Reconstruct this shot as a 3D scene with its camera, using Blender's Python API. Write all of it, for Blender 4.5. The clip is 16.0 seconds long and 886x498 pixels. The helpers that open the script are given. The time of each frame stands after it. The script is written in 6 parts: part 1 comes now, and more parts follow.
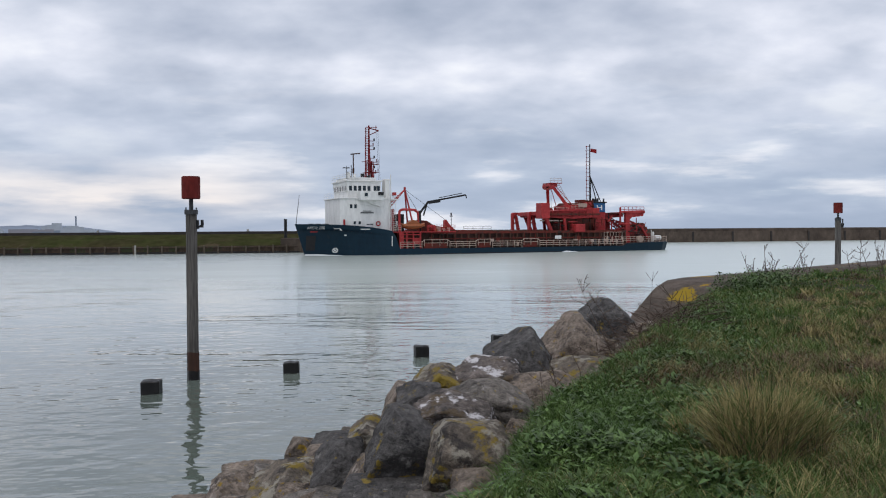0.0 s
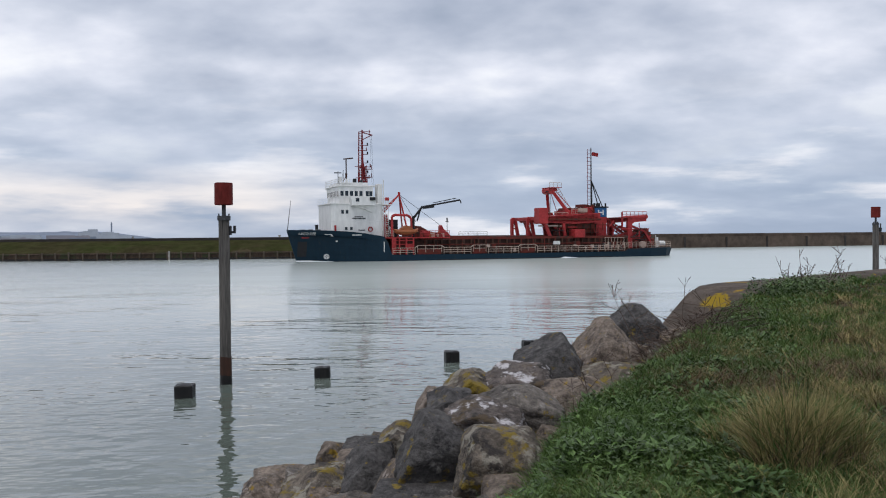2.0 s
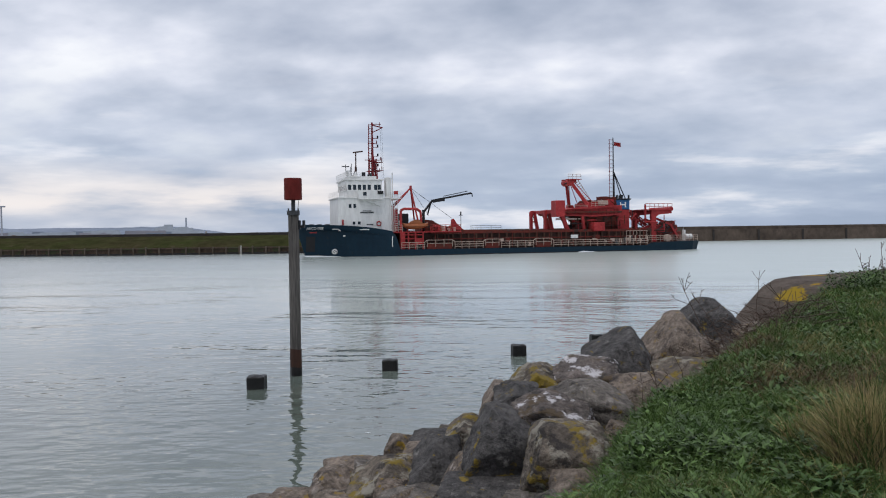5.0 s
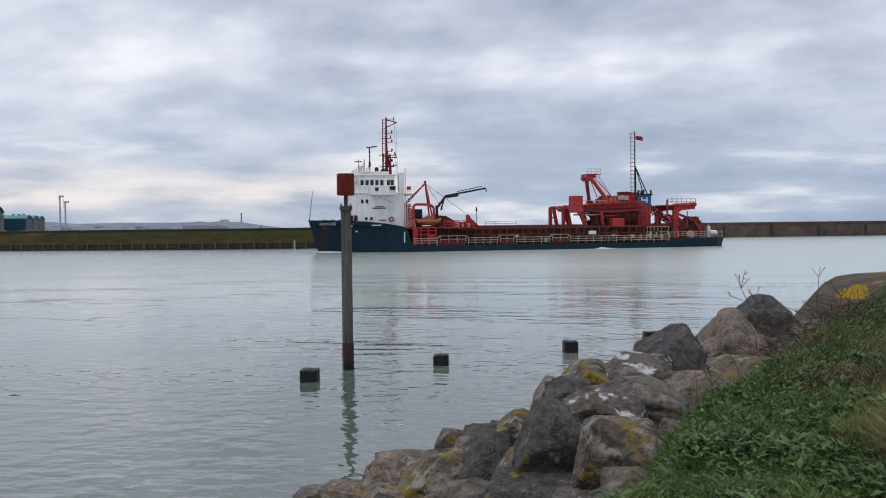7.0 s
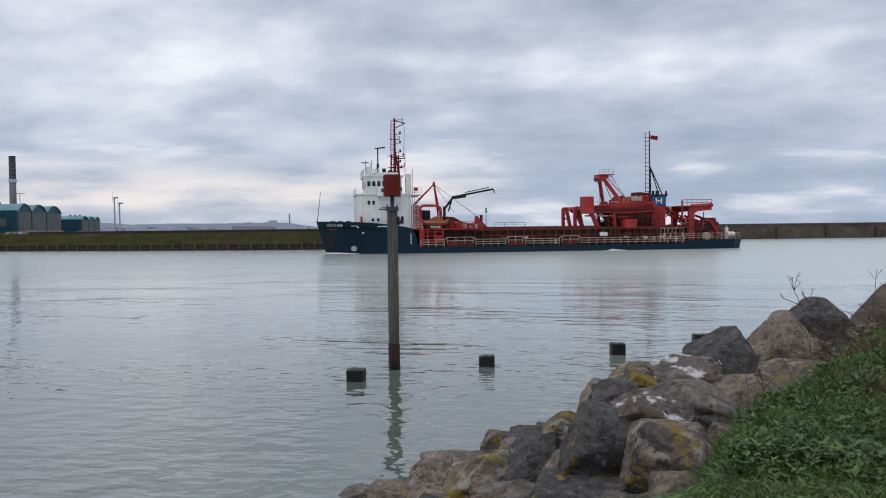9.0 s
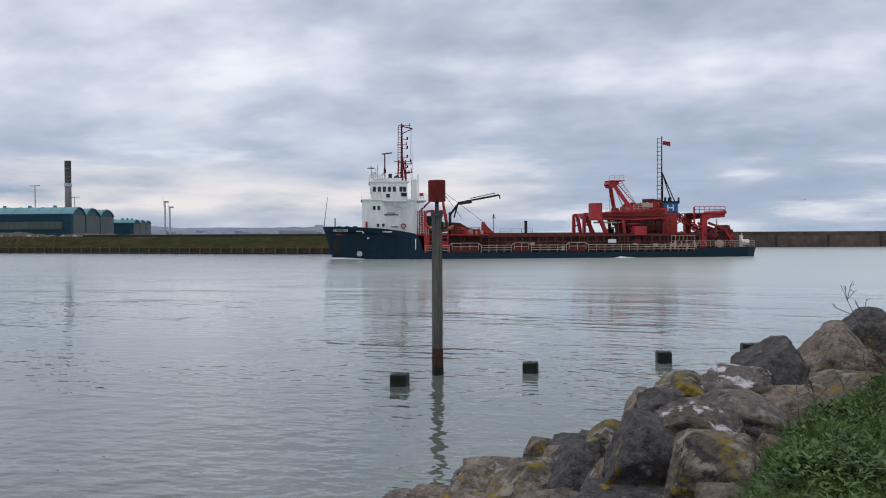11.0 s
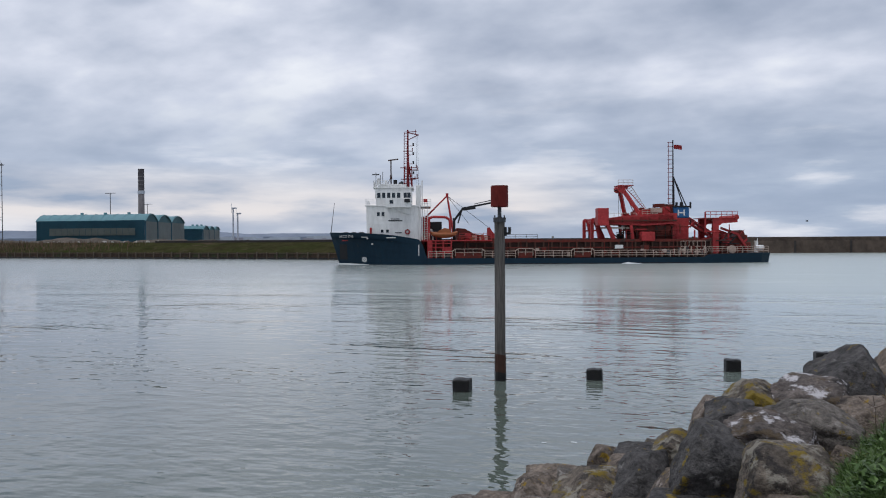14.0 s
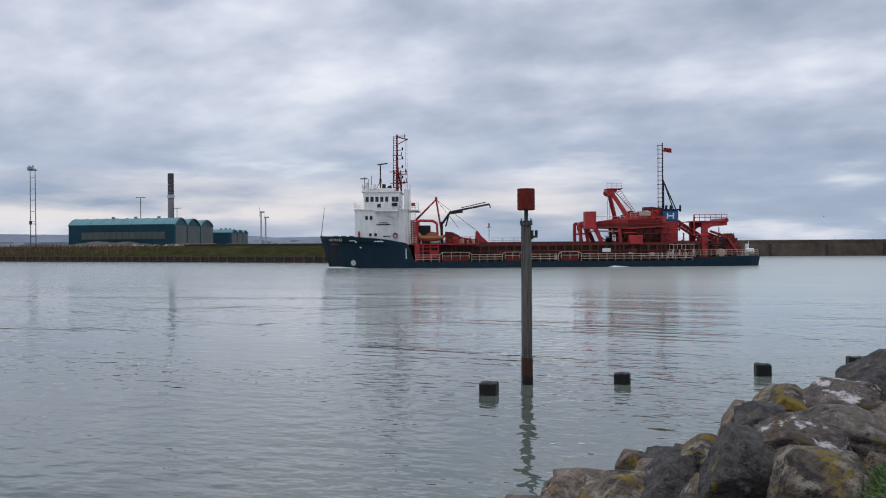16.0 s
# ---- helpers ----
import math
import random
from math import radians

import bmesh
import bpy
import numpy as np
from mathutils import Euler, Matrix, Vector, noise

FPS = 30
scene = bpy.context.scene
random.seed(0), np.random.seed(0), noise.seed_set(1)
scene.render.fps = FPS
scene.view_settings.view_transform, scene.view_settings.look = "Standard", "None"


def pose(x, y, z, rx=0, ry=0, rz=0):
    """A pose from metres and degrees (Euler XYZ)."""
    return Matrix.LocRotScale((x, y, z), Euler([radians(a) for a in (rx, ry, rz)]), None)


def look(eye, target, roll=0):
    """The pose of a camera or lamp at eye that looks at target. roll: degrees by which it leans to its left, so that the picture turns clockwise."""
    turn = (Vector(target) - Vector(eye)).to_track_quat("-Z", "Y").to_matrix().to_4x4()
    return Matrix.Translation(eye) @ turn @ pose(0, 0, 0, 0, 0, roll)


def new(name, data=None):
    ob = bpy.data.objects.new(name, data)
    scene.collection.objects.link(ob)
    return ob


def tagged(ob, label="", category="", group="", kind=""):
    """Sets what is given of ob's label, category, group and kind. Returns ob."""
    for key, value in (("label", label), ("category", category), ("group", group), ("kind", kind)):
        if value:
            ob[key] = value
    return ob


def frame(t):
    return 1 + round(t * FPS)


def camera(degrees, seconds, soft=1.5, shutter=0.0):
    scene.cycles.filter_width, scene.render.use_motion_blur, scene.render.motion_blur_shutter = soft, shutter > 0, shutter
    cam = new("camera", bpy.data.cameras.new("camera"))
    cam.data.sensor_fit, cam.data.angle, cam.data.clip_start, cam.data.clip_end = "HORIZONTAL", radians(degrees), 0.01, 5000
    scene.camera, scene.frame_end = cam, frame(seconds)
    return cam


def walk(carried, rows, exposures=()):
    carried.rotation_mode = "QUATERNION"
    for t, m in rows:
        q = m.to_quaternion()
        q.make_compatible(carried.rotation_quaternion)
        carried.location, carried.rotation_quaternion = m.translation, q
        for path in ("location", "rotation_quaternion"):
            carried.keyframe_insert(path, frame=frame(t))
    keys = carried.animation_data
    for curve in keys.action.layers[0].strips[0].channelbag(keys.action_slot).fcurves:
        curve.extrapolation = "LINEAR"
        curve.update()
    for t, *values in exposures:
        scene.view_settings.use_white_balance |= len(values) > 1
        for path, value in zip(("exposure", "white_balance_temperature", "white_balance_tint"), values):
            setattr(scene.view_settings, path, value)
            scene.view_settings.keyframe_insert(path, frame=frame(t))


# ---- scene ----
cam = camera(56.3, 16.0, soft=1.1)
EYE = 3.83
# t, yaw, pitch, roll of a camera held by hand on the bank
ROWS = [
    (0.0, 0.00, -1.30, 0.38), (0.5, 0.46, -1.22, 0.44), (1.0, 1.10, -1.15, 0.53), (1.5, 1.63, -1.03, 0.54),
    (2.0, 2.09, -0.91, 0.48), (2.5, 2.69, -0.84, 0.48), (3.0, 3.44, -0.96, 0.49), (3.5, 4.34, -1.21, 0.61),
    (4.0, 5.05, -1.25, 0.68), (6.5, 9.40, -1.51, 0.75), (7.0, 10.23, -1.59, 0.68), (7.5, 11.11, -1.65, 0.69),
    (8.0, 12.00, -1.65, 0.78), (10.5, 15.57, -1.20, 0.28), (11.0, 16.48, -1.09, 0.27), (11.5, 17.08, -0.87, 0.16),
    (12.0, 17.75, -0.69, 0.07), (12.5, 18.56, -0.61, 0.08), (13.0, 19.51, -0.70, 0.12), (13.5, 20.24, -0.70, 0.21),
    (14.0, 20.81, -0.69, 0.34), (14.5, 21.21, -0.70, 0.33), (15.0, 21.63, -0.59, 0.43), (15.5, 22.13, -0.45, 0.37),
    (16.0, 22.64, -0.45, 0.41),
]
walk(cam, [(t, pose(0, 0, EYE, 90 + pitch, roll, yaw)) for t, yaw, pitch, roll in ROWS],
     [(0.0, 0.03, 6500, 10), (7.0, -0.04, 6470, 10), (12.0, -0.12, 6350, 10), (16.0, -0.18, 6300, 10)])


# ---- sky and light ----
def build_world():
    w = bpy.data.worlds.new("overcast_sky")
    w.use_nodes = True
    scene.world = w
    nt = w.node_tree
    nt.nodes.clear()
    N = lambda kind: nt.nodes.new("ShaderNode" + kind)
    link = nt.links.new
    out, mix = N("OutputWorld"), N("MixShader")
    sky, sky_bg = N("TexSky"), N("Background")
    sky.sky_type, sky.sun_disc = "NISHITA", False
    sky.sun_elevation, sky.sun_rotation = radians(65), radians(203)
    sky_bg.inputs["Strength"].default_value = 0.08
    link(sky.outputs[0], sky_bg.inputs[0])
    geo = N("TexCoord")
    sep = N("SeparateXYZ")
    link(geo.outputs["Generated"], sep.inputs[0])

    def m(op, a, b=None, clamp=False):
        n = N("Math")
        n.operation, n.use_clamp = op, clamp
        for i, v in enumerate((a, b)):
            if v is None:
                continue
            if isinstance(v, (int, float)):
                n.inputs[i].default_value = v
            else:
                link(v, n.inputs[i])
        return n.outputs[0]

    # a deck of lumpy cloud at one height, so that it draws together towards the horizon
    rise = m("ADD", m("MAXIMUM", sep.outputs[2], 0.0), 0.34)
    deck = N("CombineXYZ")
    link(m("DIVIDE", sep.outputs[0], rise), deck.inputs[0])
    link(m("DIVIDE", sep.outputs[1], rise), deck.inputs[1])
    mp = N("Mapping")
    mp.inputs["Scale"].default_value = (0.78, 1.0, 1)
    mp.inputs["Location"].default_value = (2.45, 0.9, 0.0)
    link(deck.outputs[0], mp.inputs[0])

    def cloud(scale, detail, rough, seed, dist=0.0):
        n = N("TexNoise")
        n.noise_dimensions = "4D"
        n.inputs["W"].default_value = seed
        n.inputs["Scale"].default_value = scale
        n.inputs["Detail"].default_value = detail
        n.inputs["Roughness"].default_value = rough
        n.inputs["Distortion"].default_value = dist
        link(mp.outputs[0], n.inputs["Vector"])
        return n.outputs[0]

    big, mid, lump = cloud(1.0, 2, 0.45, 3.1), cloud(2.7, 4, 0.48, 7.7), cloud(6.5, 5, 0.5, 5.2)
    v = m("ADD", m("ADD", m("MULTIPLY", big, 0.30), m("MULTIPLY", mid, 0.44)), m("MULTIPLY", lump, 0.26))
    ramp = N("ValToRGB")
    link(v, ramp.inputs[0])
    el = ramp.color_ramp.elements
    el[0].position, el[0].color = 0.37, (0.33, 0.385, 0.49, 1)
    el[1].position, el[1].color = 0.60, (0.92, 0.935, 0.98, 1)
    for at, c in ((0.43, (0.43, 0.48, 0.59, 1)), (0.49, (0.56, 0.605, 0.71, 1)), (0.55, (0.74, 0.77, 0.865, 1))):
        e = el.new(at)
        e.color = c
    # towards the horizon the deck thins to blue-grey, with a pale warm strip in the north-west
    side = N("MapRange")
    side.inputs["From Min"].default_value, side.inputs["From Max"].default_value = -0.27, -0.13
    link(sep.outputs[0], side.inputs["Value"])
    haze = N("ValToRGB")
    link(sep.outputs[2], haze.inputs[0])
    he = haze.color_ramp.elements
    he[0].position, he[0].color = 0.0, (0.85, 0.85, 0.85, 1)
    he[1].position, he[1].color = 0.19, (0, 0, 0, 1)
    for at, g in ((0.05, 0.82), (0.10, 0.5)):
        e = he.new(at)
        e.color = (g, g, g, 1)
    hz = N("MixRGB")
    link(haze.outputs[0], hz.inputs[0])
    link(ramp.outputs[0], hz.inputs[1])
    # distant banks of cloud, seen edge on
    mp2 = N("Mapping")
    mp2.inputs["Scale"].default_value = (1, 1, 5.6)
    mp2.inputs["Location"].default_value = (1.3, 0.4, 0.1)
    link(geo.outputs["Generated"], mp2.inputs[0])
    bn = N("TexNoise")
    bn.inputs["Scale"].default_value, bn.inputs["Detail"].default_value, bn.inputs["Roughness"].default_value = 4.6, 7, 0.52
    link(mp2.outputs[0], bn.inputs["Vector"])
    bank = N("ValToRGB")
    link(bn.outputs[0], bank.inputs[0])
    ke = bank.color_ramp.elements
    ke[0].position, ke[0].color = 0.40, (0.31, 0.39, 0.53, 1)
    ke[1].position, ke[1].color = 0.70, (0.93, 0.93, 0.96, 1)
    for at, c in ((0.49, (0.35, 0.43, 0.575, 1)), (0.55, (0.42, 0.50, 0.635, 1)), (0.62, (0.70, 0.73, 0.81, 1))):
        e = ke.new(at)
        e.color = c
    link(bank.outputs[0], hz.inputs[2])
    band = N("ValToRGB")
    link(sep.outputs[2], band.inputs[0])
    be = band.color_ramp.elements
    be[0].position, be[0].color = 0.0, (0.15, 0.15, 0.15, 1)
    be[1].position, be[1].color = 0.09, (0, 0, 0, 1)
    for at, g in ((0.018, 0.30), (0.033, 0.95), (0.055, 0.7)):
        e = be.new(at)
        e.color = (g, g, g, 1)
    streak = bn.outputs[0]
    sm = N("MapRange")
    sm.inputs["From Min"].default_value, sm.inputs["From Max"].default_value = 0.34, 0.54
    link(streak, sm.inputs["Value"])
    lft = N("MapRange")
    lft.inputs["To Min"].default_value, lft.inputs["To Max"].default_value = 1.0, 0.0
    link(side.outputs[0], lft.inputs["Value"])
    fac = m("MULTIPLY", m("MULTIPLY", band.outputs[0], sm.outputs[0]), lft.outputs[0], True)
    col = N("MixRGB")
    link(fac, col.inputs[0])
    link(hz.outputs[0], col.inputs[1])
    col.inputs[2].default_value = (0.90, 0.84, 0.82, 1)
    cl = N("Background")
    link(col.outputs[0], cl.inputs[0])
    cl.inputs["Strength"].default_value = 1.08
    mix.inputs[0].default_value = 0.93
    link(sky_bg.outputs[0], mix.inputs[1])
    link(cl.outputs[0], mix.inputs[2])
    link(mix.outputs[0], out.inputs[0])


build_world()
sun = new("sun", bpy.data.lights.new("sun", "SUN"))
sun.data.energy, sun.data.angle, sun.data.color = 1.2, radians(40), (1.0, 0.96, 0.92)
sun.matrix_world = look((-18, -43, 100), (0, 0, 0))
scene.view_settings.exposure = 0.0


# ---- materials ----
def mat(name, a, b=None, rough=0.7, metal=0.0, scale=3.0, fine=40.0, bump=0.15, spots=None, spot_scale=1.5, spot_at=0.6, island=0.0, streak=1.0, ior=1.45, spec=0.3, deep=0.05, mottle=0.12, blot=None):
    """Two colours mixed by coarse and fine noise, an optional third colour in patches, relief, and a gloss that varies."""
    mt = bpy.data.materials.new(name)
    mt.use_nodes = True
    nt = mt.node_tree
    N = lambda kind: nt.nodes.new("ShaderNode" + kind)
    link = nt.links.new
    bsdf = nt.nodes["Principled BSDF"]
    bsdf.inputs["Metallic"].default_value = metal
    bsdf.inputs["IOR"].default_value = ior
    bsdf.inputs["Specular IOR Level"].default_value = spec
    b = b or tuple(c * 0.7 for c in a)
    co = N("TexCoord")
    mp = N("Mapping")
    mp.inputs["Scale"].default_value = (1, 1, streak)
    info = N("ObjectInfo")
    off = N("VectorMath")
    off.operation = "ADD"
    sc = N("VectorMath")
    sc.operation = "SCALE"
    sc.inputs[0].default_value = (17.0, 31.0, 9.0)
    link(info.outputs["Random"], sc.inputs["Scale"])
    link(co.outputs["Object"], mp.inputs[0])
    link(mp.outputs[0], off.inputs[0])
    link(sc.outputs[0], off.inputs[1])

    def nz(s, detail=5, rgh=0.6):
        n = N("TexNoise")
        n.inputs["Scale"].default_value, n.inputs["Detail"].default_value, n.inputs["Roughness"].default_value = s, detail, rgh
        link(off.outputs[0], n.inputs["Vector"])
        return n.outputs[0]

    c, f = nz(scale), nz(fine, 3)
    add = N("Math")
    add.operation = "MULTIPLY_ADD"
    link(f, add.inputs[0])
    add.inputs[1].default_value = 0.5
    link(c, add.inputs[2])
    rg = N("MapRange")
    rg.inputs["From Min"].default_value, rg.inputs["From Max"].default_value = 0.5, 1.0
    link(add.outputs[0], rg.inputs["Value"])
    mix = N("MixRGB")
    mix.inputs[1].default_value, mix.inputs[2].default_value = (*a, 1), (*b, 1)
    link(rg.outputs[0], mix.inputs[0])
    col = mix.outputs[0]
    mot = nz(scale * 3.7, 4, 0.65)
    mr = N("MapRange")
    mr.inputs["From Min"].default_value, mr.inputs["From Max"].default_value = 0.3, 0.7
    mr.inputs["To Min"].default_value, mr.inputs["To Max"].default_value = 1 - mottle, 1 + mottle
    link(mot, mr.inputs["Value"])
    hm = N("HueSaturation")
    link(mr.outputs[0], hm.inputs["Value"])
    link(col, hm.inputs["Color"])
    col = hm.outputs[0]
    for k, sp in enumerate(spots or ()):
        s = nz(spot_scale * (1 + 0.6 * k), 6, 0.68)
        r = N("MapRange")
        r.inputs["From Min"].default_value, r.inputs["From Max"].default_value = spot_at, spot_at + 0.07
        link(s, r.inputs["Value"])
        mx = N("MixRGB")
        link(r.outputs[0], mx.inputs[0])
        link(col, mx.inputs[1])
        mx.inputs[2].default_value = (*sp, 1)
        col = mx.outputs[0]
    if blot:
        # one large patch round a place, with a ragged edge
        (bx, by, bz), reach, tone = blot
        away = N("VectorMath")
        away.operation = "DISTANCE"
        away.inputs[1].default_value = (bx, by, bz)
        link(co.outputs["Object"], away.inputs[0])
        rag = N("Math")
        rag.operation = "MULTIPLY_ADD"
        link(nz(3.2, 6, 0.7), rag.inputs[0])
        rag.inputs[1].default_value = 1.9 * reach
        link(away.outputs["Value"], rag.inputs[2])
        r = N("MapRange")
        r.inputs["From Min"].default_value, r.inputs["From Max"].default_value = 1.75 * reach, 1.55 * reach
        link(rag.outputs[0], r.inputs["Value"])
        mx = N("MixRGB")
        link(r.outputs[0], mx.inputs[0])
        link(col, mx.inputs[1])
        mx.inputs[2].default_value = (*tone, 1)
        col = mx.outputs[0]
    if island:
        g = N("NewGeometry")
        hv = N("HueSaturation")
        r = N("MapRange")
        r.inputs["To Min"].default_value, r.inputs["To Max"].default_value = 1 - island, 1 + island
        link(g.outputs["Random Per Island"], r.inputs["Value"])
        link(r.outputs[0], hv.inputs["Value"])
        link(col, hv.inputs["Color"])
        col = hv.outputs[0]
    link(col, bsdf.inputs["Base Color"])
    rr = N("MapRange")
    rr.inputs["To Min"].default_value, rr.inputs["To Max"].default_value = max(0.02, rough - 0.12), min(1, rough + 0.12)
    link(c, rr.inputs["Value"])
    link(rr.outputs[0], bsdf.inputs["Roughness"])
    if bump:
        bp = N("Bump")
        bp.inputs["Strength"].default_value, bp.inputs["Distance"].default_value = bump, deep
        link(add.outputs[0], bp.inputs["Height"])
        link(bp.outputs[0], bsdf.inputs["Normal"])
    return mt


HULL_BLUE = mat("hull_blue", (0.003, 0.018, 0.034), (0.0045, 0.023, 0.040), 0.5, spec=0.25, scale=0.5, fine=3, bump=0.03, spots=[(0.02, 0.03, 0.035)], spot_scale=0.35, spot_at=0.62, streak=0.3)
RED = mat("red_paint", (0.42, 0.040, 0.042), (0.27, 0.025, 0.026), 0.5, mottle=0.25, scale=0.7, fine=6, bump=0.05, spots=[(0.16, 0.04, 0.025)], spot_scale=0.9, spot_at=0.62)
RUST = mat("rusty_red_steel", (0.16, 0.026, 0.018), (0.075, 0.022, 0.016), 0.75, scale=0.8, fine=7, bump=0.1, spots=[(0.05, 0.03, 0.025)], spot_scale=0.8, spot_at=0.55)
DARK_RUST = mat("dark_wet_rust", (0.06, 0.025, 0.018), (0.03, 0.018, 0.015), 0.7, scale=0.9, fine=8, bump=0.1)
MAST_RED = mat("dark_red_mast_paint", (0.20, 0.018, 0.022), (0.13, 0.014, 0.018), 0.55, scale=1, fine=8, bump=0.03)
BROWN_STEEL = mat("brown_steel", (0.10, 0.05, 0.035), (0.06, 0.032, 0.024), 0.75, scale=1, fine=8, bump=0.05)
WHITE = mat("white_ship_paint", (0.76, 0.76, 0.75), (0.67, 0.67, 0.65), 0.45, scale=0.5, fine=5, bump=0.02, spots=[(0.55, 0.47, 0.40)], spot_scale=0.8, spot_at=0.69, streak=0.25)
CREAM = mat("weathered_cream_rail", (0.50, 0.42, 0.36), (0.36, 0.25, 0.20), 0.6, scale=2, fine=9, bump=0.03)
BLACK = mat("black_paint", (0.012, 0.013, 0.016), (0.02, 0.02, 0.022), 0.5, scale=2, fine=9, bump=0.04)
ORANGE = mat("orange_boat", (0.33, 0.115, 0.045), (0.24, 0.08, 0.035), 0.5, scale=1.2, fine=7, bump=0.04)
FUNNEL_BLUE = mat("funnel_blue", (0.03, 0.12, 0.28), (0.025, 0.10, 0.23), 0.5, scale=1, fine=7, bump=0.03)
GLASS = mat("dark_window_glass", (0.02, 0.03, 0.04), (0.03, 0.04, 0.05), 0.12, scale=1, fine=4, bump=0.0)
TIMBER = mat("weathered_pile_timber", (0.175, 0.162, 0.148), (0.04, 0.037, 0.035), 0.85, mottle=0.4, spec=0.15, scale=7, fine=45, bump=0.5, streak=0.06, spots=[(0.035, 0.035, 0.033)], spot_scale=5, spot_at=0.6)
WET_TIMBER = mat("wet_black_timber", (0.006, 0.006, 0.007), (0.016, 0.015, 0.014), 0.42, spec=0.35, scale=6, fine=40, bump=0.5)
TAR = mat("rusty_tide_band", (0.075, 0.034, 0.022), (0.03, 0.02, 0.016), 0.8, scale=8, fine=40, bump=0.5, streak=0.2)
MARK_RED = mat("red_beacon_paint", mottle=0.25, spec=0.15, a=(0.175, 0.024, 0.020), b=(0.12, 0.018, 0.015), rough=0.6, scale=2, fine=18, bump=0.05, streak=0.4)
GALV = mat("dull_steel", (0.10, 0.105, 0.11), (0.06, 0.06, 0.065), 0.55, 0.6, scale=6, fine=30, bump=0.05)
QUAY_EARTH = mat("quay_turf", (0.034, 0.042, 0.014), (0.048, 0.040, 0.022), 0.95, spec=0.0, mottle=0.3, scale=0.12, fine=1.5, bump=0.6, spots=[(0.075, 0.058, 0.038)], spot_scale=0.09, spot_at=0.58)
QUAY_PILE = mat("grey_brown_pile", (0.12, 0.098, 0.076), (0.07, 0.056, 0.044), 0.9, scale=0.8, fine=6, bump=0.3, spec=0.1)
QUAY_WALL = mat("old_quay_planking", (0.075, 0.052, 0.038), (0.035, 0.028, 0.022), 0.9, spec=0.1, mottle=0.3, scale=0.5, fine=4, bump=0.4, spots=[(0.045, 0.05, 0.028)], spot_scale=0.35, spot_at=0.55, streak=0.4)
PARAPET = mat("dark_parapet", (0.045, 0.039, 0.036), (0.03, 0.027, 0.026), 0.9, scale=0.3, fine=2, bump=0.2)
CONCRETE = mat("weathered_breakwater", (0.115, 0.088, 0.07), (0.06, 0.048, 0.04), 0.9, mottle=0.3, spec=0.1, scale=0.12, fine=1.2, bump=0.3, spots=[(0.06, 0.048, 0.04)], spot_scale=0.09, spot_at=0.55, streak=0.8)
COPING = mat("lichened_concrete", mottle=0.35, spec=0.1, a=(0.115, 0.093, 0.078), b=(0.06, 0.05, 0.043), rough=0.9, scale=0.8, fine=14, bump=0.4, spots=[(0.045, 0.04, 0.037), (0.30, 0.19, 0.02)], spot_scale=0.55, spot_at=0.60, blot=((6.35, 21.9, 2.15), 0.56, (0.25, 0.17, 0.02)))
PALE_POST = mat("pale_paint", (0.38, 0.36, 0.32), (0.28, 0.27, 0.25), 0.7, scale=3, fine=15, bump=0.1)
# extra dark: part of the shade between the blades is in this colour
SOIL = mat("grassy_soil", (0.020, 0.024, 0.009), (0.032, 0.027, 0.014), 0.95, scale=1.2, fine=22, bump=0.7, spots=[(0.07, 0.06, 0.034)], spot_scale=0.7, spot_at=0.57)
ROCK = {
    "dark": mat("dark_boulder", mottle=0.5, deep=0.10, spec=0.25, a=(0.110, 0.104, 0.100), b=(0.034, 0.032, 0.033), rough=0.8, scale=3.0, fine=34, bump=0.7, spots=[(0.020, 0.020, 0.021), (0.20, 0.19, 0.18), (0.21, 0.15, 0.03)], spot_scale=2.0, spot_at=0.60),
    "grey": mat("grey_boulder", mottle=0.5, deep=0.10, spec=0.2, a=(0.205, 0.182, 0.160), b=(0.058, 0.053, 0.050), rough=0.86, scale=3.0, fine=34, bump=0.7, spots=[(0.034, 0.033, 0.035), (0.30, 0.28, 0.26), (0.21, 0.15, 0.03)], spot_scale=2.4, spot_at=0.60),
    "yellow": mat("lichened_boulder", mottle=0.5, deep=0.10, spec=0.2, a=(0.18, 0.15, 0.12), b=(0.055, 0.048, 0.043), rough=0.9, scale=3.0, fine=34, bump=0.7, spots=[(0.045, 0.040, 0.038), (0.20, 0.145, 0.03), (0.26, 0.24, 0.2)], spot_scale=1.7, spot_at=0.53),
    "brown": mat("brown_boulder", mottle=0.5, deep=0.10, spec=0.2, a=(0.26, 0.21, 0.17), b=(0.080, 0.067, 0.058), rough=0.88, scale=3.0, fine=34, bump=0.7, spots=[(0.055, 0.047, 0.044), (0.31, 0.27, 0.24), (0.26, 0.17, 0.03)], spot_scale=2.6, spot_at=0.585),
    "white": mat("guano_streaked_boulder", mottle=0.5, deep=0.10, spec=0.2, a=(0.19, 0.16, 0.145), b=(0.065, 0.058, 0.054), rough=0.88, scale=3.0, fine=34, bump=0.7, spots=[(0.042, 0.038, 0.036), (0.10, 0.075, 0.05), (0.55, 0.53, 0.54)], spot_scale=1.5, spot_at=0.53, streak=1.9),
}
# near-black, with the shade between the boulders put into the colour
RUBBLE_SHADE = mat("shade_dark_rubble", (0.030, 0.027, 0.025), (0.016, 0.015, 0.015), 0.8, scale=2, fine=14, bump=0.8)
FOAM = mat("foam", (0.72, 0.75, 0.75), (0.5, 0.55, 0.55), 0.7, scale=3, fine=20, bump=0.3)

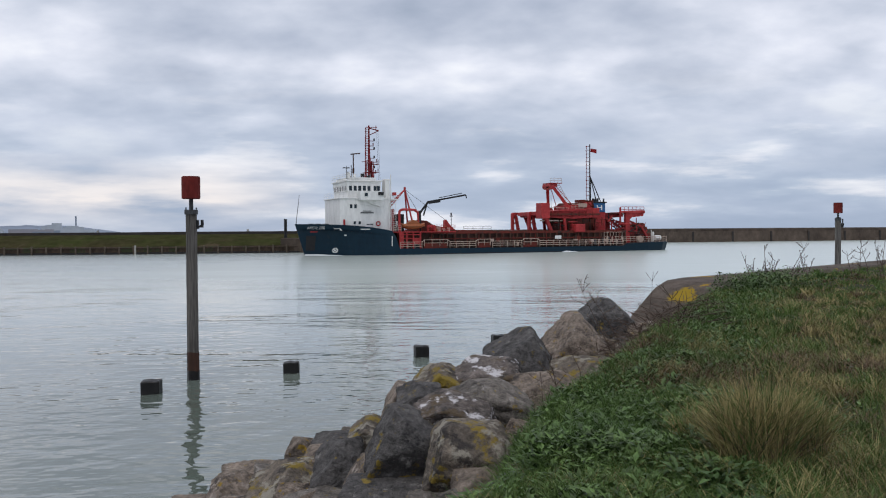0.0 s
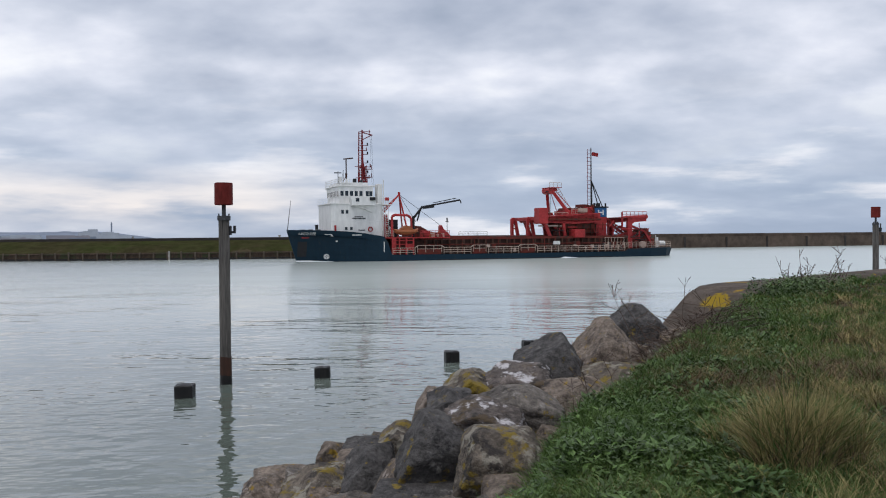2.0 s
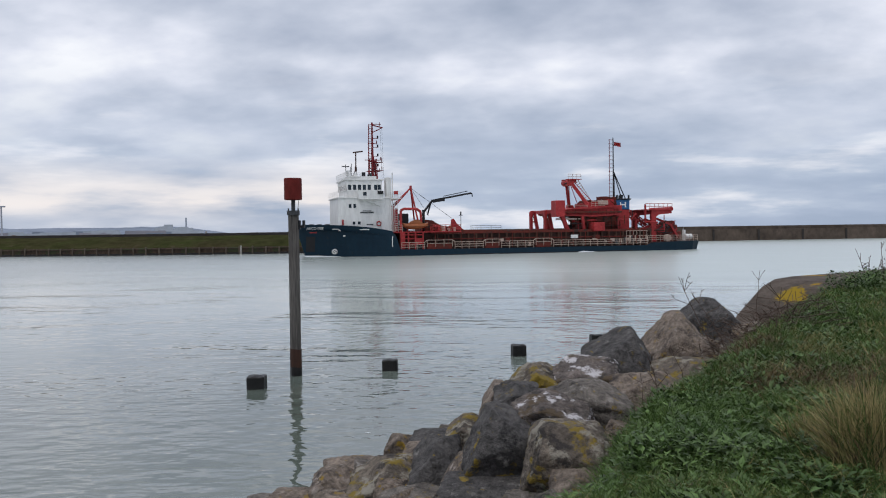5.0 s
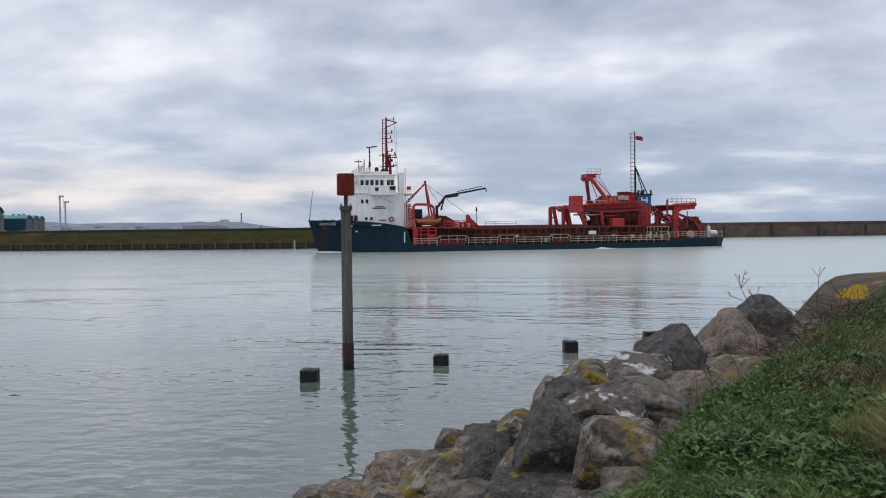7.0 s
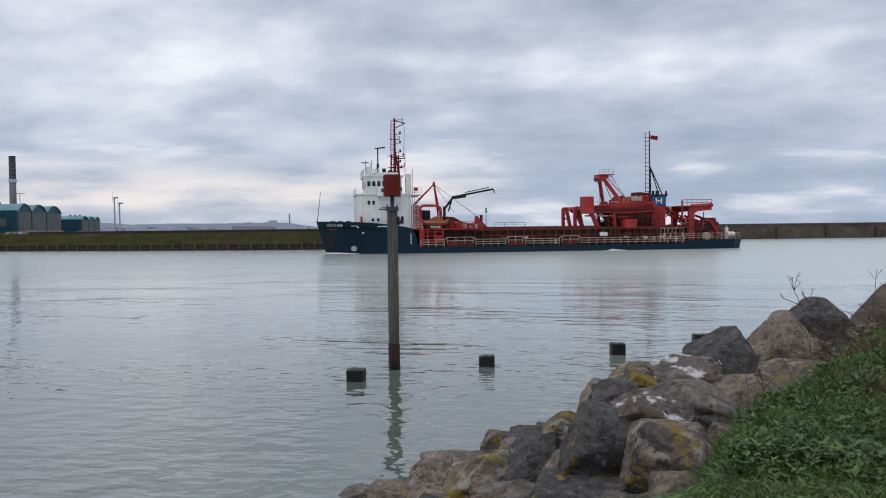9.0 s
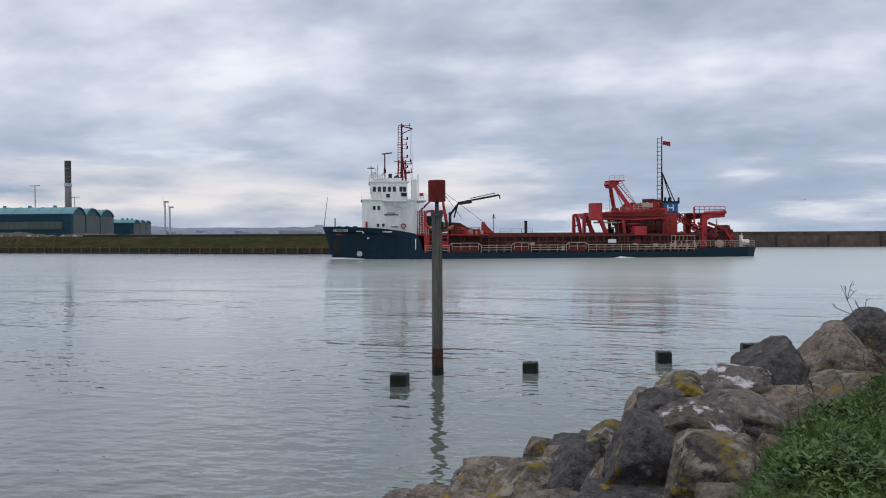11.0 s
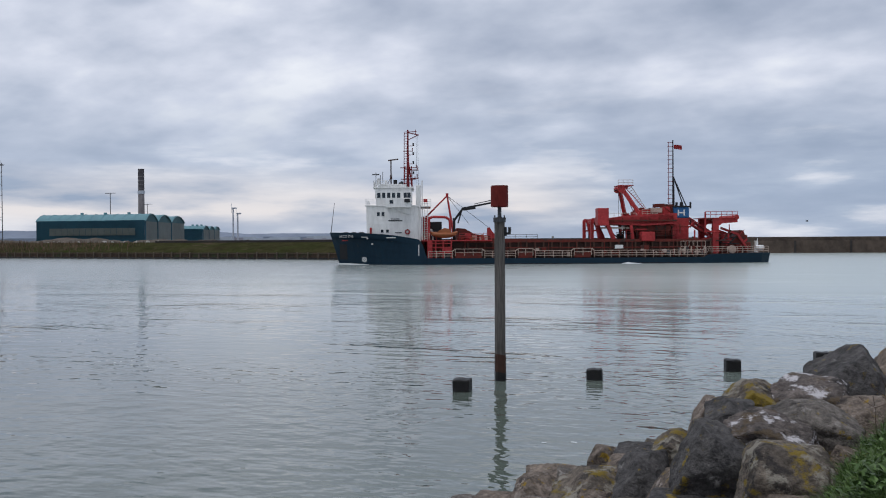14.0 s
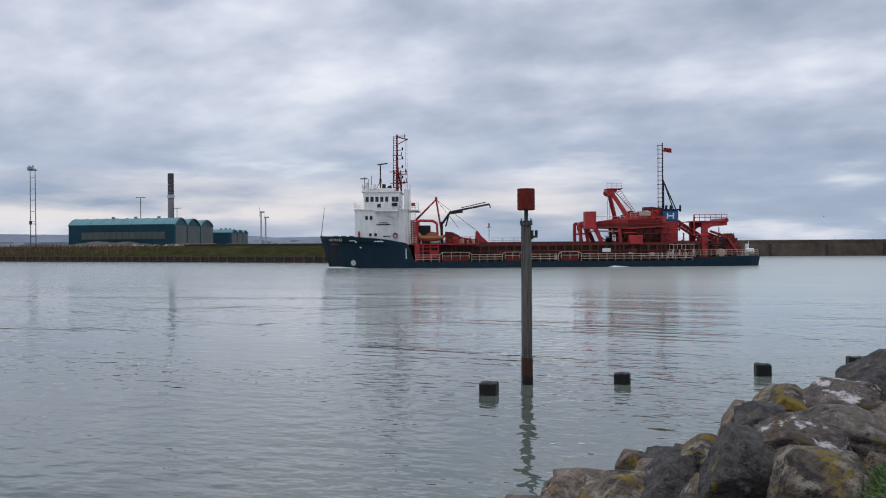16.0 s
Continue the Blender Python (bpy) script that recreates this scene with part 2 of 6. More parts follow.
DEAD = mat("dead_brown_grass", (0.15, 0.098, 0.062), (0.085, 0.058, 0.038), 0.85, scale=1.5, fine=12, bump=0, island=0.45)
GRASS = mat("green_grass", (0.100, 0.155, 0.038), (0.030, 0.068, 0.014), 0.7, scale=0.8, fine=9, bump=0, island=0.45)
STRAW = mat("dry_grass", (0.37, 0.295, 0.135), (0.20, 0.175, 0.07), 0.8, scale=0.9, fine=9, bump=0, island=0.4)
LEAF = mat("weed_leaf", (0.090, 0.150, 0.034), (0.026, 0.058, 0.013), 0.5, scale=1.4, fine=12, bump=0, island=0.5, spec=0.4)
TWIG = mat("dead_twig", (0.10, 0.07, 0.055), (0.06, 0.042, 0.034), 0.85, scale=5, fine=30, bump=0, island=0.3)
SHED_WALL = mat("dark_blue_cladding", (0.026, 0.095, 0.135), (0.032, 0.108, 0.150), 0.6, scale=0.05, fine=0.6, bump=0.02)
SHED_ROOF = mat("pale_green_blue_roof", (0.13, 0.27, 0.30), (0.11, 0.24, 0.27), 0.5, scale=0.04, fine=0.5, bump=0.02, streak=0.3)
SHED_GABLE = mat("pale_grey_cladding", (0.33, 0.37, 0.36), (0.28, 0.32, 0.31), 0.6, scale=0.05, fine=0.6, bump=0.02)
SHED_STRIP = mat("weathered_light_strip", (0.20, 0.235, 0.22), (0.16, 0.19, 0.18), 0.6, scale=0.06, fine=0.6, bump=0.02)
STACK = mat("chimney_brick", (0.20, 0.185, 0.19), (0.15, 0.14, 0.145), 0.85, scale=0.05, fine=0.5, bump=0.05)
STACK_TOP = mat("sooty_chimney_top", (0.085, 0.08, 0.085), (0.05, 0.045, 0.05), 0.85, scale=0.05, fine=0.5, bump=0.05)
RUBBLE = mat("gravel_heap", (0.135, 0.112, 0.092), (0.075, 0.064, 0.052), 0.95, scale=0.12, fine=1.2, bump=0.5)
# distance haze is mixed into these three colours; the air stays clear
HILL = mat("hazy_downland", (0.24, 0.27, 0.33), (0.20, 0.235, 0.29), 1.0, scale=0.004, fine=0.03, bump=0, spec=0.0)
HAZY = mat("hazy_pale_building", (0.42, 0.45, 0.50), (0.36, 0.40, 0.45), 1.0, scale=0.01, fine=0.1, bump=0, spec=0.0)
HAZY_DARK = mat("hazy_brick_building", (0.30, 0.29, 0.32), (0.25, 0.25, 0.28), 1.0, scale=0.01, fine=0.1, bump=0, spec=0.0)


def water_material():
    mt = bpy.data.materials.new("harbour_water")
    mt.use_nodes = True
    nt = mt.node_tree
    N = lambda kind: nt.nodes.new("ShaderNode" + kind)
    link = nt.links.new
    b = nt.nodes["Principled BSDF"]
    b.inputs["IOR"].default_value = 1.85
    co = N("TexCoord")

    def nz(sx, sy, detail, rgh, seed):
        mp = N("Mapping")
        mp.inputs["Scale"].default_value = (sx, sy, 1)
        mp.inputs["Rotation"].default_value = (0, 0, radians(-18))
        mp.inputs["Location"].default_value = (seed, seed * 2.1, 0)
        link(co.outputs["Object"], mp.inputs[0])
        n = N("TexNoise")
        n.inputs["Scale"].default_value, n.inputs["Detail"].default_value, n.inputs["Roughness"].default_value = 1.0, detail, rgh
        link(mp.outputs[0], n.inputs["Vector"])
        return n.outputs[0]

    def ma(op, x, y):
        n = N("Math")
        n.operation = op
        for i, v in enumerate((x, y)):
            if isinstance(v, (int, float)):
                n.inputs[i].default_value = v
            else:
                link(v, n.inputs[i])
        return n.outputs[0]

    swell, chop, fine = nz(0.16, 0.34, 2, 0.5, 1.0), nz(1.25, 2.0, 2, 0.45, 5.0), nz(3.4, 6.0, 1, 0.4, 9.0)
    gust = nz(0.03, 0.11, 3, 0.5, 21.0)
    sep = N("SeparateXYZ")
    link(co.outputs["Object"], sep.inputs[0])
    lee = N("MapRange")
    lee.inputs["From Min"].default_value, lee.inputs["From Max"].default_value = 15.0, 42.0
    lee.inputs["To Min"].default_value, lee.inputs["To Max"].default_value = 1.4, 0.5
    link(sep.outputs[1], lee.inputs["Value"])
    gm = N("MapRange")
    gm.inputs["From Min"].default_value, gm.inputs["From Max"].default_value = 0.35, 0.65
    gm.inputs["To Min"].default_value, gm.inputs["To Max"].default_value = 0.5, 1.35
    link(gust, gm.inputs["Value"])
    hgt = ma("ADD", ma("MULTIPLY", swell, 0.30), ma("MULTIPLY", ma("ADD", ma("MULTIPLY", chop, 0.23), ma("MULTIPLY", fine, 0.035)), ma("MULTIPLY", gm.outputs[0], lee.outputs[0])))
    # the ship's wash: long low ridges in packets out on the channel
    packet = N("MapRange")
    packet.inputs["From Min"].default_value, packet.inputs["From Max"].default_value = 0.50, 0.66
    link(nz(0.07, 0.15, 1, 0.5, 33.0), packet.inputs["Value"])
    hgt = ma("ADD", hgt, ma("MULTIPLY", ma("MULTIPLY", nz(0.32, 1.5, 1, 0.4, 41.0), packet.outputs[0]), 0.42))
    bp = N("Bump")
    bp.inputs["Strength"].default_value, bp.inputs["Distance"].default_value = 0.42, 0.35
    link(hgt, bp.inputs["Height"])
    link(bp.outputs[0], b.inputs["Normal"])
    # silty green, with brighter reflected light painted in eastward and with distance
    east_bright = N("MapRange")
    east_bright.inputs["From Min"].default_value, east_bright.inputs["From Max"].default_value = -50.0, 8.0
    link(ma("ADD", sep.outputs[0], ma("MULTIPLY", gust, 14.0)), east_bright.inputs["Value"])
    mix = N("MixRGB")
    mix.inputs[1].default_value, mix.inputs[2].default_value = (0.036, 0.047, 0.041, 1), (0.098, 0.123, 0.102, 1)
    link(east_bright.outputs[0], mix.inputs[0])
    # farther out, paler still: reflected sky brightness put into the base colour
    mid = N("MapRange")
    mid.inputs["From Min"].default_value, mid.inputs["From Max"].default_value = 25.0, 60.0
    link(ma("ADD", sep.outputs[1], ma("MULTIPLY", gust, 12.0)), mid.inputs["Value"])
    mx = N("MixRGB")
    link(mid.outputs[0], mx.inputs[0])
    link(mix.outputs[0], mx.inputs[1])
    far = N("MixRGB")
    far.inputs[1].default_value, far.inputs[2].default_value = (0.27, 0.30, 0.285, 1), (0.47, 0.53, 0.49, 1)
    link(east_bright.outputs[0], far.inputs[0])
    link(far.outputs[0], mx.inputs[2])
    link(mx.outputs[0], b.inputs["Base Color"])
    # wind on the open channel
    wind = N("MapRange")
    wind.inputs["From Min"].default_value, wind.inputs["From Max"].default_value = 22.0, 75.0
    wind.inputs["To Min"].default_value, wind.inputs["To Max"].default_value = 0.02, 0.22
    link(sep.outputs[1], wind.inputs["Value"])
    link(wind.outputs[0], b.inputs["Roughness"])
    return mt


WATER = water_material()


# ---- building helpers ----
def thing(name, m, label, category, group="", kind=""):
    ob = new(name)
    ob.empty_display_size = 0.2
    ob.matrix_basis = m
    return tagged(ob, label, category, group, kind)


def mesh_of(name, bm, material, smooth=False):
    me = bpy.data.meshes.new(name)
    bm.to_mesh(me)
    bm.free()
    for m in material if isinstance(material, (list, tuple)) else (material,):
        me.materials.append(m)
    if smooth:
        me.polygons.foreach_set("use_smooth", [True] * len(me.polygons))
    return me


def part(name, bm, material, parent=None, label="", smooth=False):
    ob = new(name, mesh_of(name, bm, material, smooth))
    if parent:
        ob.parent = parent
    return tagged(ob, label)


def box(x0, x1, y0, y1, z0, z1, bev=0.0, bm=None):
    bm = bm or bmesh.new()
    m = Matrix.Translation(((x0 + x1) / 2, (y0 + y1) / 2, (z0 + z1) / 2)) @ Matrix.Diagonal((abs(x1 - x0), abs(y1 - y0), abs(z1 - z0), 1))
    r = bmesh.ops.create_cube(bm, size=1, matrix=m)
    if bev:
        es = list({e for v in r["verts"] for e in v.link_edges})
        bmesh.ops.bevel(bm, geom=es, offset=bev, segments=2, affect="EDGES", profile=0.5)
    return bm


def bar(p, q, r, seg=8, bm=None, r2=None):
    """A round bar from p to q."""
    bm = bm or bmesh.new()
    p, q = Vector(p), Vector(q)
    m = Matrix.Translation((p + q) / 2) @ (q - p).to_track_quat("Z", "Y").to_matrix().to_4x4()
    bmesh.ops.create_cone(bm, cap_ends=True, segments=seg, radius1=r, radius2=r if r2 is None else r2, depth=(q - p).length, matrix=m)
    return bm


def beam(p, q, w, h, bm=None):
    """A square-cut girder from p to q, w across and h deep."""
    bm = bm or bmesh.new()
    p, q = Vector(p), Vector(q)
    d = (q - p).normalized()
    side = d.cross(Vector((0, 0, 1)))
    side = side.normalized() if side.length > 1e-3 else Vector((0, 1, 0))
    up = side.cross(d)
    rot = Matrix((side, d, up)).transposed().to_4x4()
    m = Matrix.Translation((p + q) / 2) @ rot @ Matrix.Diagonal((w, (q - p).length, h, 1))
    bmesh.ops.create_cube(bm, size=1, matrix=m)
    return bm


def prism(outline, y0, y1, bm=None):
    """A plate cut to an outline in x and z, from y0 to y1."""
    bm = bm or bmesh.new()
    a = [bm.verts.new((x, y0, z)) for x, z in outline]
    b = [bm.verts.new((x, y1, z)) for x, z in outline]
    n = len(a)
    bm.faces.new(a), bm.faces.new(b[::-1])
    for i in range(n):
        bm.faces.new((a[i], b[i], b[(i + 1) % n], a[(i + 1) % n]))
    bmesh.ops.recalc_face_normals(bm, faces=bm.faces)
    return bm


def shell(sections, bm=None, cap=True):
    """A skin through equal rings of points."""
    bm = bm or bmesh.new()
    rings = [[bm.verts.new(p) for p in s] for s in sections]
    for a, b in zip(rings, rings[1:]):
        for i in range(len(a) - 1):
            bm.faces.new((a[i], a[i + 1], b[i + 1], b[i]))
    if cap:
        bm.faces.new(rings[0]), bm.faces.new(rings[-1][::-1])
    bmesh.ops.recalc_face_normals(bm, faces=bm.faces)
    return bm


# ---- the large structure ----
# Along the near shore: u runs with the channel edge, d across it towards the water.
R2 = math.sqrt(0.5)


def shore(u, d):
    return ((u - d) * R2, (u + d) * R2)


def edge_of_grass(u):
    return float(np.interp(u, [-20, 0, 4.1, 6.2, 9.2, 13.7, 18, 21, 22, 200], [2.0, 2.6, 3.7, 5.1, 6.0, 8.0, 9.6, 10.6, 10.8, 10.8]))


def ground_height(x, y):
    u, d = (x + y) * R2, (y - x) * R2
    e = edge_of_grass(u)
    lump = 0.10 * noise.noise((x * 0.45, y * 0.45, 1.7)) + 0.075 * noise.noise((x * 1.5, y * 1.5, 4.2)) + 0.03 * noise.noise((x * 3.4, y * 3.4, 2.2))
    z = 2.27 + lump + 0.05 * max(0, min(1, (-d - 1) / 6))
    if u < 19.3:
        if d > e - 0.4:
            v = min(u, 12.0)
            core = min(2.0 - 0.12 * (d - e), 1.78 - 0.245 * d + 0.175 * v + 0.0023 * d * v - 0.0034 * d * d - 0.25)
            core -= 1.2 * max(0.0, d - 11.5)
            w = min(1.0, max(0.0, (d - e + 0.4) / 0.8))
            z = z * (1 - w) + min(z, core) * w
    else:
        if d > 9.2:
            lip = float(np.interp(u, [19.3, 20.3, 20.9, 22.0], [1.45, 1.95, 2.15, 2.3]))
            w = min(1.0, (d - 9.2) / 0.5)
            z = z * (1 - w) + min(z, lip) * w
        if d > 11.2:
            z = -3.0
    return max(z, -3.0)


def build_ground():
    bm = bmesh.new()
    xs = np.concatenate([np.arange(-40, -6, 2.0), np.arange(-6, 12, 0.25), np.arange(12, 40, 1.0), np.arange(40, 140, 5.0)])
    ys = np.concatenate([np.arange(-60, 0, 4.0), np.arange(0, 24, 0.25), np.arange(24, 60, 1.0), np.arange(60, 160, 5.0)])
    grid = [[bm.verts.new((x, y, ground_height(x, y))) for x in xs] for y in ys]
    for a, b in zip(grid, grid[1:]):
        for i in range(len(xs) - 1):
            bm.faces.new((a[i], a[i + 1], b[i + 1], b[i]))
    # below the turf's edge the ground takes the rubble colour with painted gap shade
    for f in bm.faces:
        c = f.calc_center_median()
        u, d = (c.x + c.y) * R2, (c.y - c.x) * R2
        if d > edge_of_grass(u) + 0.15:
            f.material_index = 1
    ob = part("ground", bm, (SOIL, RUBBLE_SHADE), smooth=True)
    return tagged(ob, "grassy earth bank falling to the boulders and the water", "ground", kind="structure")


def build_water():
    bm = bmesh.new()
    s = 4600
    bm.faces.new([bm.verts.new(p) for p in ((-s, -s, 0), (s, -s, 0), (s, s, 0), (-s, s, 0))])
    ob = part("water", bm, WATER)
    return tagged(ob, "calm grey-green harbour water with small ripples", "water", kind="structure")


def build_quay():
    """The far bank: a low timber-faced quay with a turf slope and a dark parapet."""
    y = lambda x: float(np.interp(x, [-420, -150, -70, -20], [146, 143, 141.5, 149]))
    x_end = -24.0
    xs = [-420, -300, -220] + [-200 + 4 * i for i in range(45)]
    xs = [x for x in xs if x < x_end] + [x_end]
    prof = lambda x: [(0.0, -2.0), (0.0, 1.35), (0.5, 1.4), (3.5, 2.35 + 0.12 * noise.noise((x * 0.06, 0, 0))), (9.5, 3.32), (10.0, 3.35)]
    bm = shell([[(x, y(x) + a, z + (0.08 * noise.noise((x * 0.3, a, 2)) if 0 < i < 5 else 0)) for i, (a, z) in enumerate(prof(x))] + [(x, y(x) + 75, 3.3), (x, y(x) + 75, -2)] for x in xs])
    bank = part("ground_far_bank", bm, QUAY_EARTH)
    tagged(bank, "flat-topped turf bank behind an old timber quay", "bank", kind="structure")
    wall = shell([[(x, y(x) - 0.02, -1.5), (x, y(x) - 0.3, -1.5), (x, y(x) - 0.3, 1.12 + 0.05 * noise.noise((x * 0.5, 3, 1))), (x, y(x) - 0.02, 1.3)] for x in xs])
    quay = part("wall_quay", wall, QUAY_WALL)
    tagged(quay, "weathered timber and concrete quay facing", "quay wall", kind="structure")
    pile = mesh_of("pile", box(-0.14, 0.14, -0.22, 0.0, -1.5, 1.42, 0.04), QUAY_PILE)
    rnd = random.Random(4)
    x = -190.0
    while x < x_end - 1:
        p = new("pile", pile)
        p.parent = quay
        p.matrix_basis = pose(x, y(x) - 0.3, rnd.uniform(-0.12, 0.06), 0, rnd.uniform(-1.5, 1.5), 0)
        x += 2.35
    wale = shell([[(x, y(x) - 0.3, 1.0), (x, y(x) - 0.42, 1.0), (x, y(x) - 0.42, 1.16), (x, y(x) - 0.3, 1.16)] for x in xs])
    tagged(part("trim_quay_wale", wale, QUAY_WALL), "grey-brown timber wale along the quay", "wale", kind="structure")
    wet = shell([[(x, y(x) - 0.3, -0.3), (x, y(x) - 0.55, -0.3), (x, y(x) - 0.5, 0.28 + 0.1 * noise.noise((x * 0.4, 7, 0))), (x, y(x) - 0.3, 0.34)] for x in xs])
    tagged(part("trim_tide_weed", wet, WET_TIMBER), "black weedy tide line at the quay's foot", "tide line", kind="structure")
    wp = shell([[(x, y(x) + 10.0, 3.0), (x, y(x) + 10.0, 3.82), (x, y(x) + 10.5, 3.84), (x, y(x) + 10.5, 3.0)] for x in xs if x > -130])
    tagged(part("wall_parapet", wp, PARAPET), "low dark concrete parapet on the turf bank", "parapet", kind="structure")
    head = box(x_end - 5, x_end + 0.8, y(x_end) - 0.7, y(x_end) + 12, -2, 2.6, 0.15)
    tagged(part("wall_pier_head", head, CONCRETE), "stained concrete pier head", "pier head", kind="structure")


def build_breakwater():
    y = lambda x: 212.7 + 0.288 * x
    xs = [-70 + 6 * i for i in range(70)]
    bm = shell([[(x, y(x), -2), (x, y(x) + 0.15, 1.0 + 0.1 * noise.noise((x * 0.1, 1, 1))), (x, y(x) + 0.35, 2.9), (x, y(x) + 0.35, 3.0), (x, y(x) + 0.9, 3.02), (x, y(x) + 0.9, 3.86), (x, y(x) + 3.6, 3.88), (x, y(x) + 3.6, -2)] for x in xs])
    tagged(part("wall_breakwater", bm, CONCRETE), "long brown concrete breakwater with a dark upper wall", "breakwater", kind="structure")
    bm = bmesh.new()
    for i in range(34):
        x = -66 + 12.4 * i
        box(x - 0.25, x + 0.25, y(x) - 0.12, y(x) + 0.4, -1, 2.95, 0.04, bm)
    tagged(part("trim_breakwater_ribs", bm, PARAPET), "dark vertical ribs of the breakwater", "wall ribs", kind="structure")


def build_coping():
    """The near channel wall: concrete with a lichened, sloping end."""
    rows = [(18.7, 8.9, 1.25), (19.3, 8.9, 1.65), (20.3, 9.2, 2.22), (20.9, 9.6, 2.38), (21.8, 10.3, 2.42)] + [(u, 10.6, 2.40) for u in range(25, 150, 5)]
    secs = []
    for u, d0, z in rows:
        n = 0.03 * noise.noise((u * 0.7, 0, 5))
        secs.append([(*shore(u, d0), -2), (*shore(u, d0), z - 0.12 + n), (*shore(u, d0 + 0.15), z + n), (*shore(u, 12.0), z + n * 0.5), (*shore(u, 12.12), z - 0.12), (*shore(u, 12.12), -2)])
    ob = part("wall_channel", shell(secs), COPING)
    tagged(ob, "weathered concrete channel wall with yellow lichen", "channel wall", kind="structure")


water = build_water()
build_ground()
build_quay()
build_breakwater()
build_coping()


# ---- shore things ----
def boulder_mesh(seed, faces=()):
    """A quarried block in a unit box: broken faces (outward direction and reach), worn arrises, beds, cracks and pits."""
    rnd = random.Random(seed * 7 + 1)
    bm = bmesh.new()
    bmesh.ops.create_icosphere(bm, subdivisions=5, radius=1.0)
    cuts = []
    for ax in range(3):
        for sg in (1, -1):
            v = Vector([(0.07 if faces else 0.16) * rnd.gauss(0, 1) for _ in range(3)])
            v[ax] += sg
            cuts.append((*v.normalized(), 0.5))
    for i in range(5 if faces else 9):
        v = Vector((rnd.gauss(0, 1), rnd.gauss(0, 1), rnd.gauss(0, 0.8))).normalized()
        cuts.append((*v, rnd.uniform(0.54, 0.64) if faces else rnd.uniform(0.42, 0.58)))
    for nx, ny, nz, reach in faces:
        cuts.append((*Vector((nx, ny, nz)).normalized(), reach))
    cuts = np.array(cuts)
    dirs = np.array([v.co.normalized() for v in bm.verts])
    inv = np.maximum(dirs @ cuts[:, :3].T, 1e-4) / cuts[:, 3]
    reach = 1.0 / (np.log(np.exp(55.0 * (inv - inv.max(1, keepdims=True))).sum(1)) / 55.0 + inv.max(1))
    o = Vector((seed * 3.1, seed * 1.7, 0))
    bed = Euler((rnd.uniform(-0.6, 0.6), rnd.uniform(-0.6, 0.6), 0)).to_matrix()
    for vert, d, r in zip(bm.verts, dirs, reach):
        p = Vector(d)
        q = p * float(r)
        b = bed @ q
        crack = max(0.0, 0.10 - abs(noise.noise(q * 2.9 - o))) / 0.10
        q += p * (0.022 * noise.noise(q * 2.2 + o) + 0.024 * noise.noise(q * 5.5 + o) + 0.020 * noise.noise(q * 12 + o) + 0.014 * noise.noise(Vector((b.x * 2.5, b.y * 2.5, b.z * 13)) + o) - 0.026 * crack ** 2 + 0.013 * noise.noise(q * 27 + o))
        vert.co = q
    for k in range(3):
        xs = [v.co[k] for v in bm.verts]
        lo, hi = min(xs), max(xs)
        for v in bm.verts:
            v.co[k] = (v.co[k] - (lo + hi) / 2) / (hi - lo)
    return bm


BOULDER_LABEL = {
    "dark": "blackish grey angular armour boulder with yellow lichen",
    "grey": "dark grey angular armour boulder with lichen flecks",
    "yellow": "brown armour boulder patched with yellow lichen",
    "brown": "pinkish brown rounded armour boulder on the bank",
    "white": "brown armour boulder streaked white with droppings",
}


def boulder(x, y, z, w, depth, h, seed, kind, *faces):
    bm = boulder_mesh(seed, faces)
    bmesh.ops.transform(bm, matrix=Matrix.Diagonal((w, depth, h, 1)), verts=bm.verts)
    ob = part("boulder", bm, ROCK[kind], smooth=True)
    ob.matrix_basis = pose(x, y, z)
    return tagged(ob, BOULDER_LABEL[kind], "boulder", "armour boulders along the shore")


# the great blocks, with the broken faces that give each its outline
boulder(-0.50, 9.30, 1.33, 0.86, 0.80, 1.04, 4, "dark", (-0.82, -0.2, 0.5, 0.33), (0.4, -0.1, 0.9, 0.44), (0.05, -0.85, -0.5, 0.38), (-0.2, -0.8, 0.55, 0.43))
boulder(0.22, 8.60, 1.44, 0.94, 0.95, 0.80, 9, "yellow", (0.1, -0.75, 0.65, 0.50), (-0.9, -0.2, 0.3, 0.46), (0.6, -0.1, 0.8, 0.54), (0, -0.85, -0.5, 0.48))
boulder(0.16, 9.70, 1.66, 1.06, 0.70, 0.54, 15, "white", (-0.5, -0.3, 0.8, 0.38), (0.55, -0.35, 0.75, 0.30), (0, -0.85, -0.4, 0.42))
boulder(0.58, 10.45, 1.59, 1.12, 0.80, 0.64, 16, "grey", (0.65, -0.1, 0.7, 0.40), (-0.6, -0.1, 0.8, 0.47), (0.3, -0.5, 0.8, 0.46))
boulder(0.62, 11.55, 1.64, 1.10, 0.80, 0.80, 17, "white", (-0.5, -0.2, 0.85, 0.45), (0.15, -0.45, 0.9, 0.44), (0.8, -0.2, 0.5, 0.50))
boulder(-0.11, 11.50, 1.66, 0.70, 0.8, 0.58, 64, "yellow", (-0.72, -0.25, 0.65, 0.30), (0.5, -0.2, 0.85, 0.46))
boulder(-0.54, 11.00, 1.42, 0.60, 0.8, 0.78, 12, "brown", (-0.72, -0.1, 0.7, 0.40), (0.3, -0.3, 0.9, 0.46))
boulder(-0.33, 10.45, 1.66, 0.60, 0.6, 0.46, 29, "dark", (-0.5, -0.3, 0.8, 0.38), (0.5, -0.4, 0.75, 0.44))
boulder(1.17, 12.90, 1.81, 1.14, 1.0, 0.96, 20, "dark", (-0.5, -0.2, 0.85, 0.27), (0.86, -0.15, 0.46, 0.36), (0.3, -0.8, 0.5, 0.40))
